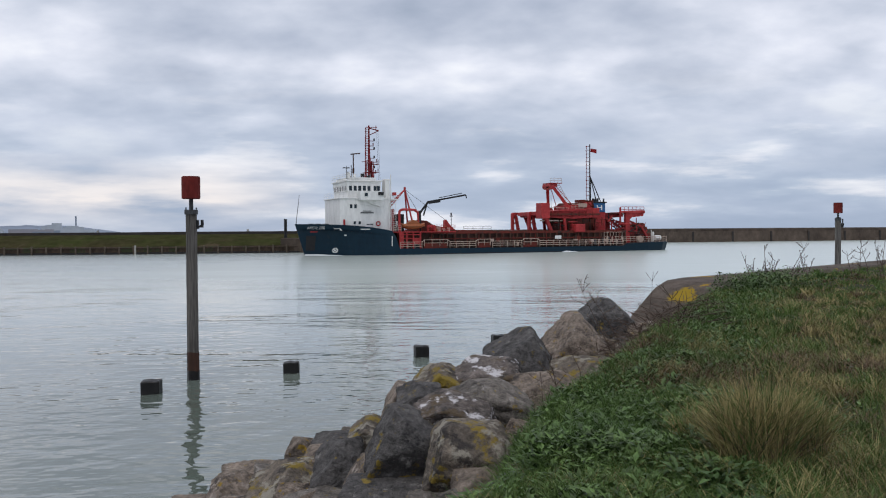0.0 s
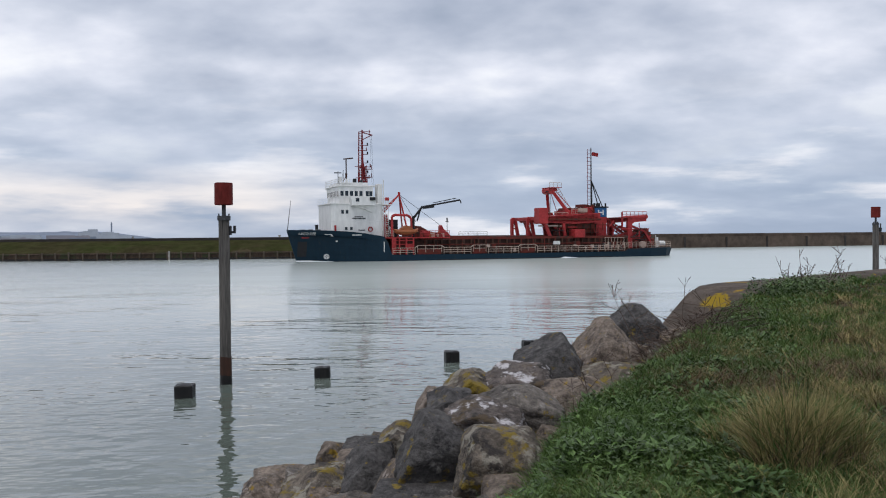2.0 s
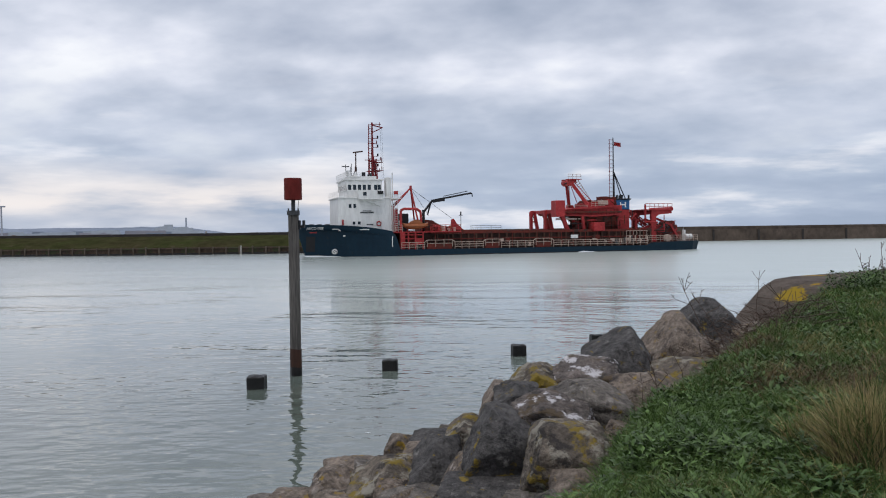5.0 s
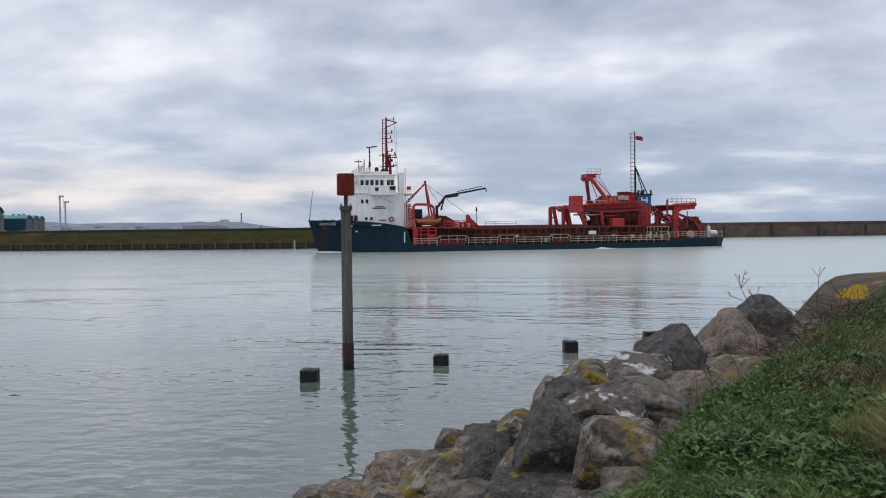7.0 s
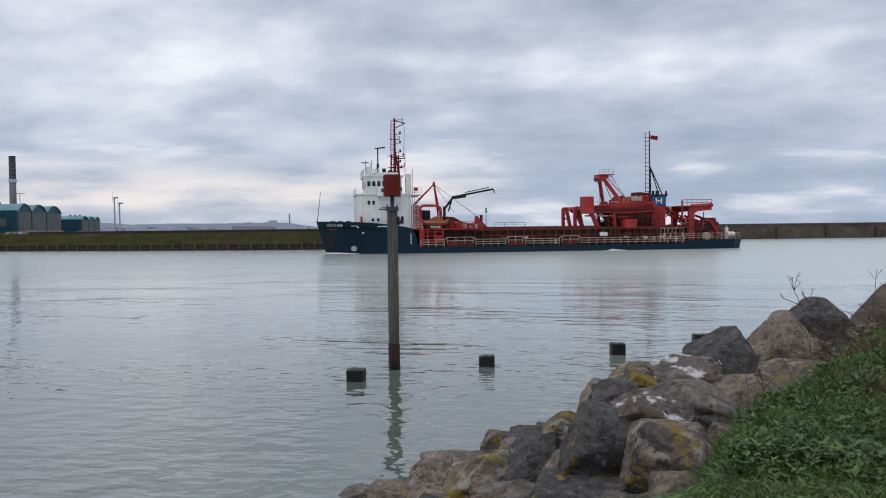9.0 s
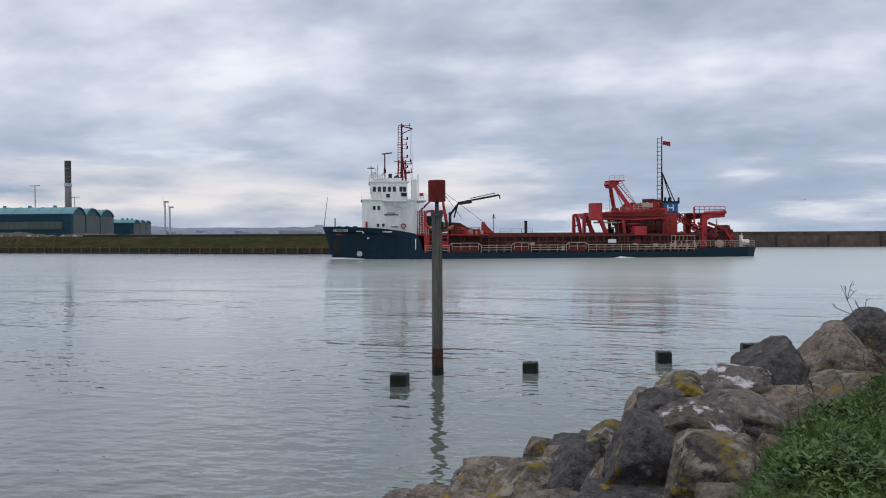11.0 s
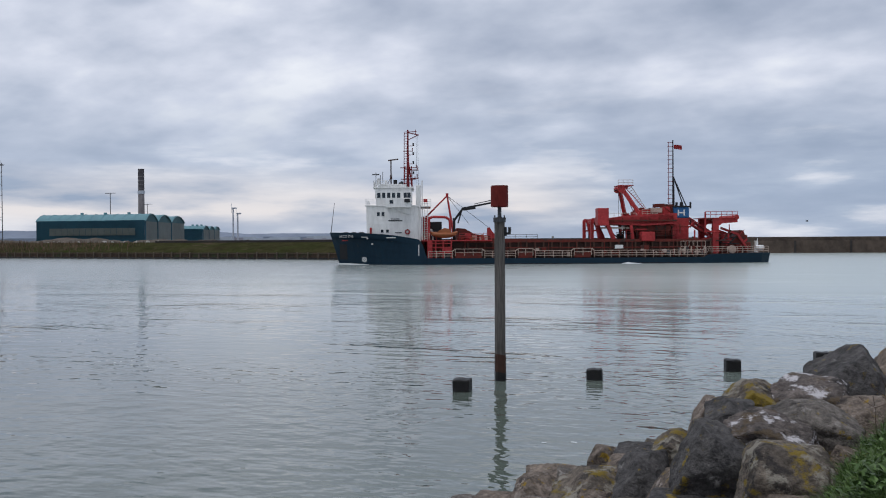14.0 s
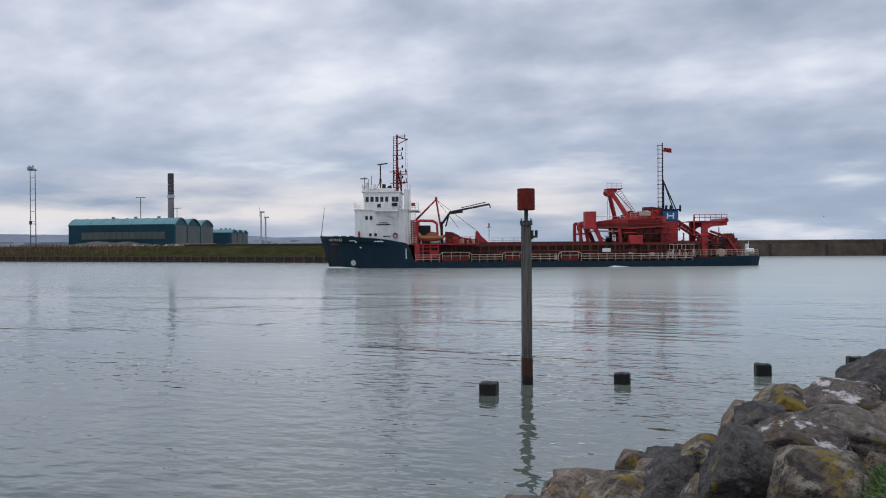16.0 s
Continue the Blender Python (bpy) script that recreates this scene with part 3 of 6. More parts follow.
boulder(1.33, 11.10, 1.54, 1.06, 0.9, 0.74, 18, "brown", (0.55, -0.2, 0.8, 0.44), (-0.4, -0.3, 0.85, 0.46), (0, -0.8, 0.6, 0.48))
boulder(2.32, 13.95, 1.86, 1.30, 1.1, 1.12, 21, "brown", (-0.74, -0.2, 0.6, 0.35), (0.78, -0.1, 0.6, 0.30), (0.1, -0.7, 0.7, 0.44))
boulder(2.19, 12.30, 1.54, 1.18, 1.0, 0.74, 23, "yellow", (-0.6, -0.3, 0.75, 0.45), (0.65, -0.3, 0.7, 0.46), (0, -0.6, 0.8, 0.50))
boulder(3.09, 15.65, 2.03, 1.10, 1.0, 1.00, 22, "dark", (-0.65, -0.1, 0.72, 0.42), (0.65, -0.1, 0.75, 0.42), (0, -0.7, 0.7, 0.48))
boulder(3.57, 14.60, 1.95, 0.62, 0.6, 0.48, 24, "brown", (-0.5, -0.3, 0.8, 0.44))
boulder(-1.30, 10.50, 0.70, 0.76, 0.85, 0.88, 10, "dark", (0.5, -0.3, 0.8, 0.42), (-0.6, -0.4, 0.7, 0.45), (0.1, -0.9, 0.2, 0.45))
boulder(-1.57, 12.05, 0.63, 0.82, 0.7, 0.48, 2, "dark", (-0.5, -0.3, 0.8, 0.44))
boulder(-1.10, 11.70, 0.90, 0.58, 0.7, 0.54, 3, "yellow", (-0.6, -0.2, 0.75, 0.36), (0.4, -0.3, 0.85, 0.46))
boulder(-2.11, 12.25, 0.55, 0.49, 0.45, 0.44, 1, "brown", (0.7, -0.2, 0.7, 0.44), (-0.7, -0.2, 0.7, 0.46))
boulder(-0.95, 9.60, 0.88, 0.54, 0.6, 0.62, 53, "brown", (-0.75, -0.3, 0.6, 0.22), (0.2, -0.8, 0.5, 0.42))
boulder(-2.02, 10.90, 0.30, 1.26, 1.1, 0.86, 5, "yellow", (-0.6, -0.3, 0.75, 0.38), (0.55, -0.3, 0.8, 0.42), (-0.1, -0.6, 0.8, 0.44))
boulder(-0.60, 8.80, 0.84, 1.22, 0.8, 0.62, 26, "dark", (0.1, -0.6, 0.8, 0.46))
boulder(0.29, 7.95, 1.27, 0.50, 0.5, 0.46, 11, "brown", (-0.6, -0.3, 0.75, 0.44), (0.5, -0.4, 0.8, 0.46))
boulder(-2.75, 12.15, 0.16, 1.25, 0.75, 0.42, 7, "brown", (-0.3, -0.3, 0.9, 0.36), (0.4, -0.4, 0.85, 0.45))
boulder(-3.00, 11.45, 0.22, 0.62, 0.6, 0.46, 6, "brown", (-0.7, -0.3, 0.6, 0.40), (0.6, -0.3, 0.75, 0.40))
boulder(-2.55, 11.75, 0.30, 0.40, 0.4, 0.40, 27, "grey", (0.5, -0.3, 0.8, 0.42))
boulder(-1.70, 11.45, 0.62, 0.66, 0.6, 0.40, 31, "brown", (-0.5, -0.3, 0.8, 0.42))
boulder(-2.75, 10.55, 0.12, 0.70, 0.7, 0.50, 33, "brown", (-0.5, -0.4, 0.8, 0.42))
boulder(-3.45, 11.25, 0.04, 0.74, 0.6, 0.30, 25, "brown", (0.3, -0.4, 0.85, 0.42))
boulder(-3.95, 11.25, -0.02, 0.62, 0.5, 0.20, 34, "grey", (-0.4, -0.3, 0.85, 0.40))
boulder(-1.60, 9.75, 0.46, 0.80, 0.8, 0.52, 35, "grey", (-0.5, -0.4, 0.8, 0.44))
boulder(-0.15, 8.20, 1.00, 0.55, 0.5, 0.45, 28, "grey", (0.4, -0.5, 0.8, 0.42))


def fill_boulders():
    """Smaller stones wedged between and below the large ones."""
    rnd = random.Random(77)
    forms = []
    for i in range(8):
        bm = boulder_mesh(100 + i)
        kind = ("dark", "brown", "grey", "yellow")[i % 4]
        forms.append((mesh_of("boulder", bm, ROCK[kind], True), kind))
    n = 0
    while n < 165:
        u = rnd.uniform(-7.0, 18.5)
        e = edge_of_grass(u)
        out = float(np.interp(u, [0, 6.3, 7.5, 10, 13, 18, 21], [9.6, 10.7, 11.3, 12.0, 12.5, 12.8, 13.0]))
        out = min(out, max(e + 0.8, (1.55 + 0.175 * u) / 0.235))
        d = rnd.uniform(e + 0.45, out + 0.1)
        x, y = shore(u, d)
        s = rnd.uniform(0.32, 0.62)
        me, kind = forms[n % 8]
        o = new("boulder", me)
        o.matrix_basis = pose(x, y, ground_height(x, y) + s * 0.08, rnd.uniform(-20, 20), rnd.uniform(-20, 20), rnd.uniform(0, 360)) @ Matrix.Diagonal((s * 1.15, s, s * 0.8, 1))
        tagged(o, "smaller " + BOULDER_LABEL[kind], "boulder", "armour boulders along the shore")
        n += 1


fill_boulders()


def marker_post(x, y, top, lean=0.0):
    """A round timber pile with a red can on a short spigot and a side bracket."""
    t = thing("channel_marker", pose(x, y, 0, 0, lean, 0), "weathered timber pile carrying a red can beacon", "channel marker", "channel markers")
    secs = []
    ring = [(0.15, -0.10), (0.15, 0.10), (0.10, 0.15), (-0.10, 0.15), (-0.15, 0.10), (-0.15, -0.10), (-0.10, -0.15), (0.10, -0.15), (0.15, -0.10)]
    ca, sa = math.cos(radians(28)), math.sin(radians(28))
    for i in range(25):
        z = -3 + (top - 0.86 + 3) * i / 24
        k = 0.90 - 0.0025 * i + 0.02 * noise.noise((i * 0.9, x, 0))
        secs.append([((a * ca - b * sa) * k + 0.008 * noise.noise((a * 9, b * 9, z * 0.8)), (a * sa + b * ca) * k, z) for a, b in ring])
    bm = shell(secs)
    bmesh.ops.remove_doubles(bm, verts=bm.verts, dist=1e-4)
    part("timber_shaft", bm, TIMBER, t)
    for name, z0, z1, k, m, lab in (("tide_band", 0.0, 0.72, 0.925, TAR, "rust-brown weedy tide band"), ("weed_band", -0.4, 0.24, 0.95, WET_TIMBER, "wet black weed at the waterline")):
        band = shell([[((a * ca - b * sa) * k, (a * sa + b * ca) * k, z + (0.05 * noise.noise((a * 14, b * 14, x)) if z > 0.1 else 0)) for a, b in ring] for z in (z0, (z0 + z1) / 2, z1)])
        part(name, band, m, t, lab)
    part("spigot", bar((0, 0, top - 0.95), (0, 0, top - 0.5), 0.055), GALV, t)
    can = bmesh.new()
    bmesh.ops.create_cone(can, cap_ends=True, segments=28, radius1=0.235, radius2=0.235, depth=0.58, matrix=Matrix.Translation((0, 0, top - 0.29)))
    bmesh.ops.bevel(can, geom=[e for e in can.edges if abs(e.verts[0].co.z - e.verts[1].co.z) < 1e-4], offset=0.015, segments=2, affect="EDGES")
    part("can", can, MARK_RED, t, "dull red painted can")
    for k in range(4):
        part("bolt", bar((0.13 * math.cos(1.57 * k + 0.5), 0.13 * math.sin(1.57 * k + 0.5), top - 0.88), (0.13 * math.cos(1.57 * k + 0.5), 0.13 * math.sin(1.57 * k + 0.5), top - 0.80), 0.018, 6), GALV, t)
    part("collar", bar((0, 0, top - 0.98), (0, 0, top - 0.86), 0.17, 16), GALV, t)
    br = box(0.14, 0.30, -0.05, 0.05, top - 1.32, top - 1.26)
    box(0.25, 0.31, -0.05, 0.05, top - 1.26, top - 1.12, 0.01, br)
    box(0.14, 0.19, -0.06, 0.06, top - 1.36, top - 1.12, 0.01, br)
    part("bracket", br, BLACK, t, "black steel side bracket")
    return t


marker_post(-6.5, 21.4, 5.26)
marker_post(21.7, 45.5, 5.2)


def stump(x, y, s, h, turn, seed):
    bm = bmesh.new()
    box(-s / 2, s / 2, -s / 2, s / 2, -2.5, h, 0.03, bm)
    bmesh.ops.subdivide_edges(bm, edges=bm.edges, cuts=3, use_grid_fill=True)
    for v in bm.verts:
        v.co += Vector([0.04 * noise.noise(v.co * 6 + Vector((seed * 5 + k * 9, 0, 0))) for k in range(3)])
    ob = part("timber_stump", bm, WET_TIMBER)
    ob.matrix_basis = pose(x, y, 0, 0, 0, turn)
    return tagged(ob, "black wet square timber stump standing in the water", "pile stump", "row of timber stumps")


stump(-6.98, 19.65, 0.44, 0.30, 12, 1)
stump(-4.14, 22.4, 0.40, 0.29, 8, 2)
stump(-0.69, 25.1, 0.41, 0.33, 15, 3)
stump(1.85, 28.0, 0.42, 0.27, 10, 4)


# ---- the dredger ----
ship = thing("dredger", pose(-34.3, 125.1, 0, 0, 0, 202.1), "blue and red sand dredger with a white forward bridge, under way", "ship")


STATIONS = []


def hull_half(x, z):
    """Half breadth of the hull's skin at a place along it and a height."""
    xs = x
    for _ in range(12):
        zt = np.interp(-xs, [-s[0] for s in STATIONS], [s[1] for s in STATIONS])
        k = max(0, min(1, (xs - 4) / 8.35)) ** 1.5
        f = max(0, min(1, z / zt))
        xs = min(12.35, x + k * 1.5 * (1 - f))
    a = [-s[0] for s in STATIONS]
    bt, bw = np.interp(-xs, a, [s[2] for s in STATIONS]), np.interp(-xs, a, [s[3] for s in STATIONS])
    return float(bw + (bt - bw) * f ** 1.3)


def hull_patch(name, x0, x1, z0, z1, material, label="", out=0.03):
    bm = bmesh.new()
    nx, nz = 6, 4
    g = [[bm.verts.new((x, hull_half(x, z) + out, z)) for x in np.linspace(x0, x1, nx)] for z in np.linspace(z0, z1, nz)]
    for a, b in zip(g, g[1:]):
        for i in range(nx - 1):
            bm.faces.new((a[i], a[i + 1], b[i + 1], b[i]))
    bmesh.ops.recalc_face_normals(bm, faces=bm.faces)
    return part(name, bm, material, hull, label)


def lettering(name, text, x, z, size, material, parent, spread=1.0):
    """Raised letters that lie on the hull's skin, reading aft from x."""
    cu = bpy.data.curves.new(name, "FONT")
    cu.body, cu.size, cu.resolution_u = text, size, 3
    tmp = new(name, cu)
    me = bpy.data.meshes.new_from_object(tmp.evaluated_get(bpy.context.evaluated_depsgraph_get()))
    bpy.data.objects.remove(tmp)
    for v in me.vertices:
        X, Z = x - v.co.x * spread, z + v.co.y
        v.co = (X, hull_half(X, Z) + 0.04, Z)
    me.materials.append(material)
    ob = new(name, me)
    ob.parent = parent
    return ob


def build_hull():
    # station, rail height, half breadth at the rail, half breadth at the water
    st = [(12.35, 4.95, 0.06, 0.03), (11.6, 4.93, 1.0, 0.35), (10.4, 4.90, 2.2, 1.0), (8.8, 4.86, 3.5, 2.0), (6.6, 4.78, 4.8, 3.3), (4.0, 4.62, 5.7, 4.7), (1.5, 4.35, 6.3, 5.7), (-0.8, 3.95, 6.5, 6.3),
          (-1.6, 3.75, 6.5, 6.4), (-2.2, 2.9, 6.5, 6.45), (-2.6, 1.5, 6.5, 6.45), (-2.9, 0.98, 6.5, 6.5), (-12, 0.94, 6.5, 6.5), (-30, 0.90, 6.5, 6.5), (-44.2, 0.92, 6.5, 6.4), (-45.0, 1.3, 6.5, 6.3), (-50, 1.45, 6.2, 5.9), (-53.5, 1.5, 5.6, 5.2), (-55.0, 1.52, 4.9, 4.2)]
    STATIONS.extend(st)
    secs = []
    for x, zt, bt, bw in st:
        ring = []
        k = max(0, min(1, (x - 4) / 8.35)) ** 1.5
        for f in (1.0, 0.8, 0.6, 0.4, 0.2, 0.0, -0.4):
            z = zt * f if f >= 0 else -1.6
            b = bw + (bt - bw) * max(0, f) ** 1.3
            if f < 0:
                b = bw * 0.9
            xx = x - k * 1.5 * (1 - max(0, f)) - (0.5 if f < 0 else 0) * k
            ring.append((xx, b, z))
        secs.append(ring + [(px, -py, pz) for px, py, pz in ring[::-1]])
    bm = shell(secs)
    # the rail ring has a lid a little under it
    lid = shell([[(x, bt - 0.05, zt - (0.9 if x > -1 else 0.02)), (x, -bt + 0.05, zt - (0.9 if x > -1 else 0.02))] for x, zt, bt, bw in st], cap=False)
    hull = part("hull", bm, HULL_BLUE, ship, "dark blue steel hull")
    part("deck", lid, DARK_RUST, hull, "rust-brown steel deck")
    return hull


hull = build_hull()
# no hollow here: a raised black plate stands in for the recess's shade
hull_patch("anchor_recess", 9.5, 10.75, 0.75, 3.1, BLACK, "anchor recess in the bow, its shade drawn as a black plate")
lettering("ship_name", "ARCO DEE", 10.75, 4.12, 0.58, WHITE, hull, 0.84)
hull_patch("red_lettering_bar", 10.3, 9.3, 3.62, 3.78, RED)
hull_patch("white_lettering_bar", 7.2, 6.3, 4.12, 4.24, WHITE)
hull_patch("white_lettering_bar", 3.3, 1.9, 4.0, 4.14, WHITE)
hull_patch("fairlead", 5.6, 5.3, 3.05, 3.25, WHITE)
hull_patch("red_draught_mark", -1.5, -1.62, 1.4, 3.0, WHITE)
hull_patch("boot_top", 10.6, -54.6, 0.02, 0.14, BLACK, "black waterline band", 0.02)


def thruster_mark():
    bm = bmesh.new()
    ring = []
    for i in range(25):
        a = 2 * math.pi * i / 24
        ring.append([(6.75 + r * math.cos(a), 0.78 + r * math.sin(a)) for r in (0.27, 0.40)])
    put = lambda p: bm.verts.new((p[0], hull_half(*p) + 0.05, p[1]))
    v = [[put(p) for p in r] for r in ring]
    for a, b in zip(v, v[1:]):
        bm.faces.new((a[0], a[1], b[1], b[0]))
    for s in (1, -1):
        q = [(6.75 + k * 0.28 + w, 0.78 + s * k * 0.28 + w * -s) for k, w in ((-0.7, -0.045), (-0.7, 0.045), (0.7, 0.045), (0.7, -0.045))]
        bm.faces.new([put(p) for p in q])
    bmesh.ops.recalc_face_normals(bm, faces=bm.faces)
    part("thruster_mark", bm, WHITE, hull, "white ring and cross thruster mark")


thruster_mark()


def railing(name, x0, x1, y, z, h, material, parent, rails=3, step=1.2, r=0.035):
    """Stanchions with level rails, fore and aft."""
    bm = bmesh.new()
    n = max(1, round(abs(x1 - x0) / step))
    for i in range(n + 1):
        x = x0 + (x1 - x0) * i / n
        bar((x, y, z), (x, y, z + h), r, 5, bm)
    for k in range(rails):
        zz = z + h * (k + 1) / rails
        bar((x0, y, zz), (x1, y, zz), r, 5, bm)
    return part(name, bm, material, parent)


def cross_railing(name, x, y0, y1, z, h, material, parent, rails=3, step=1.0, r=0.035):
    bm = bmesh.new()
    n = max(1, round(abs(y1 - y0) / step))
    for i in range(n + 1):
        y = y0 + (y1 - y0) * i / n
        bar((x, y, z), (x, y, z + h), r, 5, bm)
    for k in range(rails):
        bar((x, y0, z + h * (k + 1) / rails), (x, y1, z + h * (k + 1) / rails), r, 5, bm)
    return part(name, bm, material, parent)


def window(x0, x1, y, z0, z1, parent, front=None):
    """A dark pane in a thin raised frame on the port side, or on the front."""
    if front is None:
        p = part("window_pane", box(x0, x1, y - 0.02, y + 0.03, z0, z1, 0.02), GLASS, parent)
        f = bmesh.new()
        for a, b, c, d in ((x0 - 0.06, x0, z0, z1), (x1, x1 + 0.06, z0, z1), (x0 - 0.06, x1 + 0.06, z1, z1 + 0.06), (x0 - 0.06, x1 + 0.06, z0 - 0.06, z0)):
            box(a, b, y - 0.02, y + 0.05, c, d, 0, f)
    else:
        p = part("window_pane", box(front - 0.02, front + 0.03, x0, x1, z0, z1, 0.02), GLASS, parent)
        f = bmesh.new()
        for a, b, c, d in ((x0 - 0.06, x0, z0, z1), (x1, x1 + 0.06, z0, z1), (x0 - 0.06, x1 + 0.06, z1, z1 + 0.06), (x0 - 0.06, x1 + 0.06, z0 - 0.06, z0)):
            box(front - 0.02, front + 0.05, a, b, c, d, 0, f)
    part("window_frame", f, WHITE, parent)


def build_house():
    house = part("deckhouse", prism([(-1.5, 3.4), (6.3, 3.9), (6.3, 8.8), (5.2, 8.86), (-1.5, 8.86)], -4.7, 4.7), WHITE, ship, "white painted deckhouse")
    part("deck_seam", box(-1.52, 6.32, -4.72, 4.72, 6.1, 6.17), WHITE, house)
    part("upper_deck", box(-1.9, 6.5, -4.85, 4.85, 8.82, 8.98, 0.03), WHITE, house)
    for x in (4.3, 3.6):
        window(x, x + 0.42, 4.7, 7.35, 7.95, house)
    for x in (3.75, 2.95):
        window(x, x + 0.4, 4.7, 4.85, 5.3, house)
    part("nameboard", box(0.9, 3.0, 4.7, 4.78, 6.55, 6.72), GALV, house, "thin dark lettering board")
    part("nameboard", box(1.3, 2.6, 4.7, 4.78, 6.85, 6.95), GALV, house)
    part("lower_board", box(1.0, 2.0, 4.7, 4.76, 4.75, 4.9), GALV, house)
    ring = bmesh.new()
    prev = None
    for i in range(17):
        a = 2 * math.pi * i / 16
        p = (0.15 + 0.32 * math.cos(a), 4.8, 4.95 + 0.32 * math.sin(a))
        if prev:
            bar(prev, p, 0.09, 6, ring)
        prev = p
    part("lifebuoy", ring, RED, house, "red ring lifebuoy")
    part("red_locker", box(5.5, 5.8, 4.3, 4.85, 4.7, 5.6, 0.04), RED, house)
    bridge = part("wheelhouse", prism([(-0.5, 8.95), (4.9, 8.95), (4.85, 10.0), (5.05, 11.1), (5.05, 11.6), (-0.5, 11.6)], -4.2, 4.2), WHITE, ship, "white wheelhouse with a band of dark windows")
    for i, x in enumerate((4.2, 3.45, 2.7, 1.95, 1.2, 0.2, -0.45 + 0.1)):
        window(x, x + 0.5, 4.2, 10.1, 10.88, bridge)
    for y in np.linspace(-3.9, 3.2, 8):
        window(y, y + 0.62, 0, 10.1, 10.9, bridge, 4.98)
    part("roof", box(-0.8, 5.3, -4.4, 4.4, 11.55, 11.75, 0.05), WHITE, bridge)
    part("bulwark", box(0.3, 4.6, -4.1, 4.1, 11.75, 12.2, 0.04), WHITE, bridge)
    part("bridge_wing", prism([(-0.4, 8.6), (3.3, 8.6), (3.45, 9.9), (-0.4, 9.9)], 4.2, 6.1), WHITE, ship, "white projecting bridge wing")
    part("wing_bracket", prism([(-0.2, 7.6), (0.0, 7.6), (2.8, 8.6), (-0.2, 8.6)], 4.7, 5.1), WHITE, ship)
    window(2.2, 2.75, 6.1, 9.15, 9.7, bridge)
    part("wing_light", box(-0.3, 0.55, 6.1, 6.35, 9.35, 9.85, 0.04), BLACK, ship, "black navigation light box")
    part("exhaust_trunk", box(-1.9, -1.15, 2.8, 4.6, 3.4, 12.0, 0.08), WHITE, ship, "white casing abaft the wheelhouse")
    part("vent_pipe", bar((-2.1, 4.4, 3.6), (-2.1, 4.4, 12.7), 0.09), WHITE, ship)
    part("vent_pipe", bar((-1.7, 5.0, 3.6), (-1.7, 5.0, 9.2), 0.07), WHITE, ship)
    lad = bmesh.new()
    for x in (-2.4, -2.9):
        bar((x, 4.5, 3.6), (x, 4.5, 9.4), 0.04, 5, lad)
    for i in range(16):
        bar((-2.4, 4.5, 3.9 + 0.35 * i), (-2.9, 4.5, 3.9 + 0.35 * i), 0.03, 5, lad)
    part("ladder", lad, WHITE, ship)
    part("aft_gallery", box(-3.4, -1.5, -4, 4.8, 8.7, 8.85), WHITE, ship)
    railing("gallery_rail", -3.4, -1.5, 4.75, 8.85, 1.0, WHITE, ship)
    part("red_light", box(-2.9, -2.3, 4.3, 4.8, 9.4, 9.9, 0.03), RED, ship)
    railing("house_rail", -0.2, 6.4, 4.8, 8.98, 0.9, WHITE, ship, 3, 1.1, 0.018)
    cross_railing("front_rail", 6.4, -4.8, 4.8, 8.98, 0.9, WHITE, ship, 3, 1.1, 0.018)
    railing("roof_rail", 2.8, 5.2, 4.3, 11.75, 0.95, WHITE, ship, 3, 0.5, 0.03)
    cross_railing("roof_rail", 5.2, -4.3, 4.3, 11.75, 0.95, WHITE, ship, 3, 1.0, 0.03)
    # upper works
    for x, y, h in ((4.9, 3.6, 14.0), (4.2, 3.9, 13.6), (3.9, 2.8, 14.2)):
        part("whip_aerial", bar((x, y, 12.0), (x, y, h), 0.05, 6), GALV, ship)
    part("radar_bar", box(4.4, 5.5, 3.5, 3.7, 13.6, 13.75), GALV, ship)
    part("compass_housing", bar((4.5, 3.2, 12.2), (4.5, 3.2, 13.1), 0.28, 10), WHITE, ship)
    part("searchlight", bar((2.0, 2.5, 12.2), (2.0, 2.5, 12.9), 0.3, 10), BLACK, ship)
    sm = bar((2.75, 0, 12.0), (2.75, 0, 16.25), 0.10, 8)
    bar((3.2, 0, 16.15), (1.6, 0, 16.35), 0.10, 8, sm)
    bar((3.5, 0, 12.0), (2.75, 0, 13.6), 0.05, 6, sm)
    bar((2.75, 0, 13.2), (2.75, 0, 13.9), 0.18, 8, sm)
    part("radar_mast", sm, DARK_RUST, ship, "dark stub mast with a radar arm")
    m = bar((0.1, 0, 11.7), (0.1, 0, 20.9), 0.26, 10, None, 0.12)
    bar((-0.55, 0.5, 11.7), (0.05, 0, 16.2), 0.11, 6, m)
    bar((-0.55, -0.5, 11.7), (0.05, 0, 16.2), 0.11, 6, m)
    part("foremast", m, MAST_RED, ship, "red tapering foremast with a ladder")
    j = bar((0.1, 0, 20.5), (-1.6, 0, 20.1), 0.09, 6)
    bar((0.1, 0, 19.3), (-1.5, 0, 20.1), 0.07, 6, j)
    bar((0.5, 0, 20.6), (-1.3, 0, 20.65), 0.05, 6, j)
    bar((-1.1, 0, 20.1), (-1.1, 0, 20.95), 0.06, 6, j)
    part("gaff", j, MAST_RED, ship)
    la = bmesh.new()
    for y in (0.18, -0.18):
        bar((0.75, y, 12.2), (0.62, y, 20.6), 0.05, 5, la)
    for i in range(21):
        z = 12.5 + 0.39 * i
        bar((0.1, 0.18, z), (0.75 - 0.0155 * (z - 12.2), 0.18, z), 0.04, 5, la)
    part("mast_ladder", la, MAST_RED, ship)
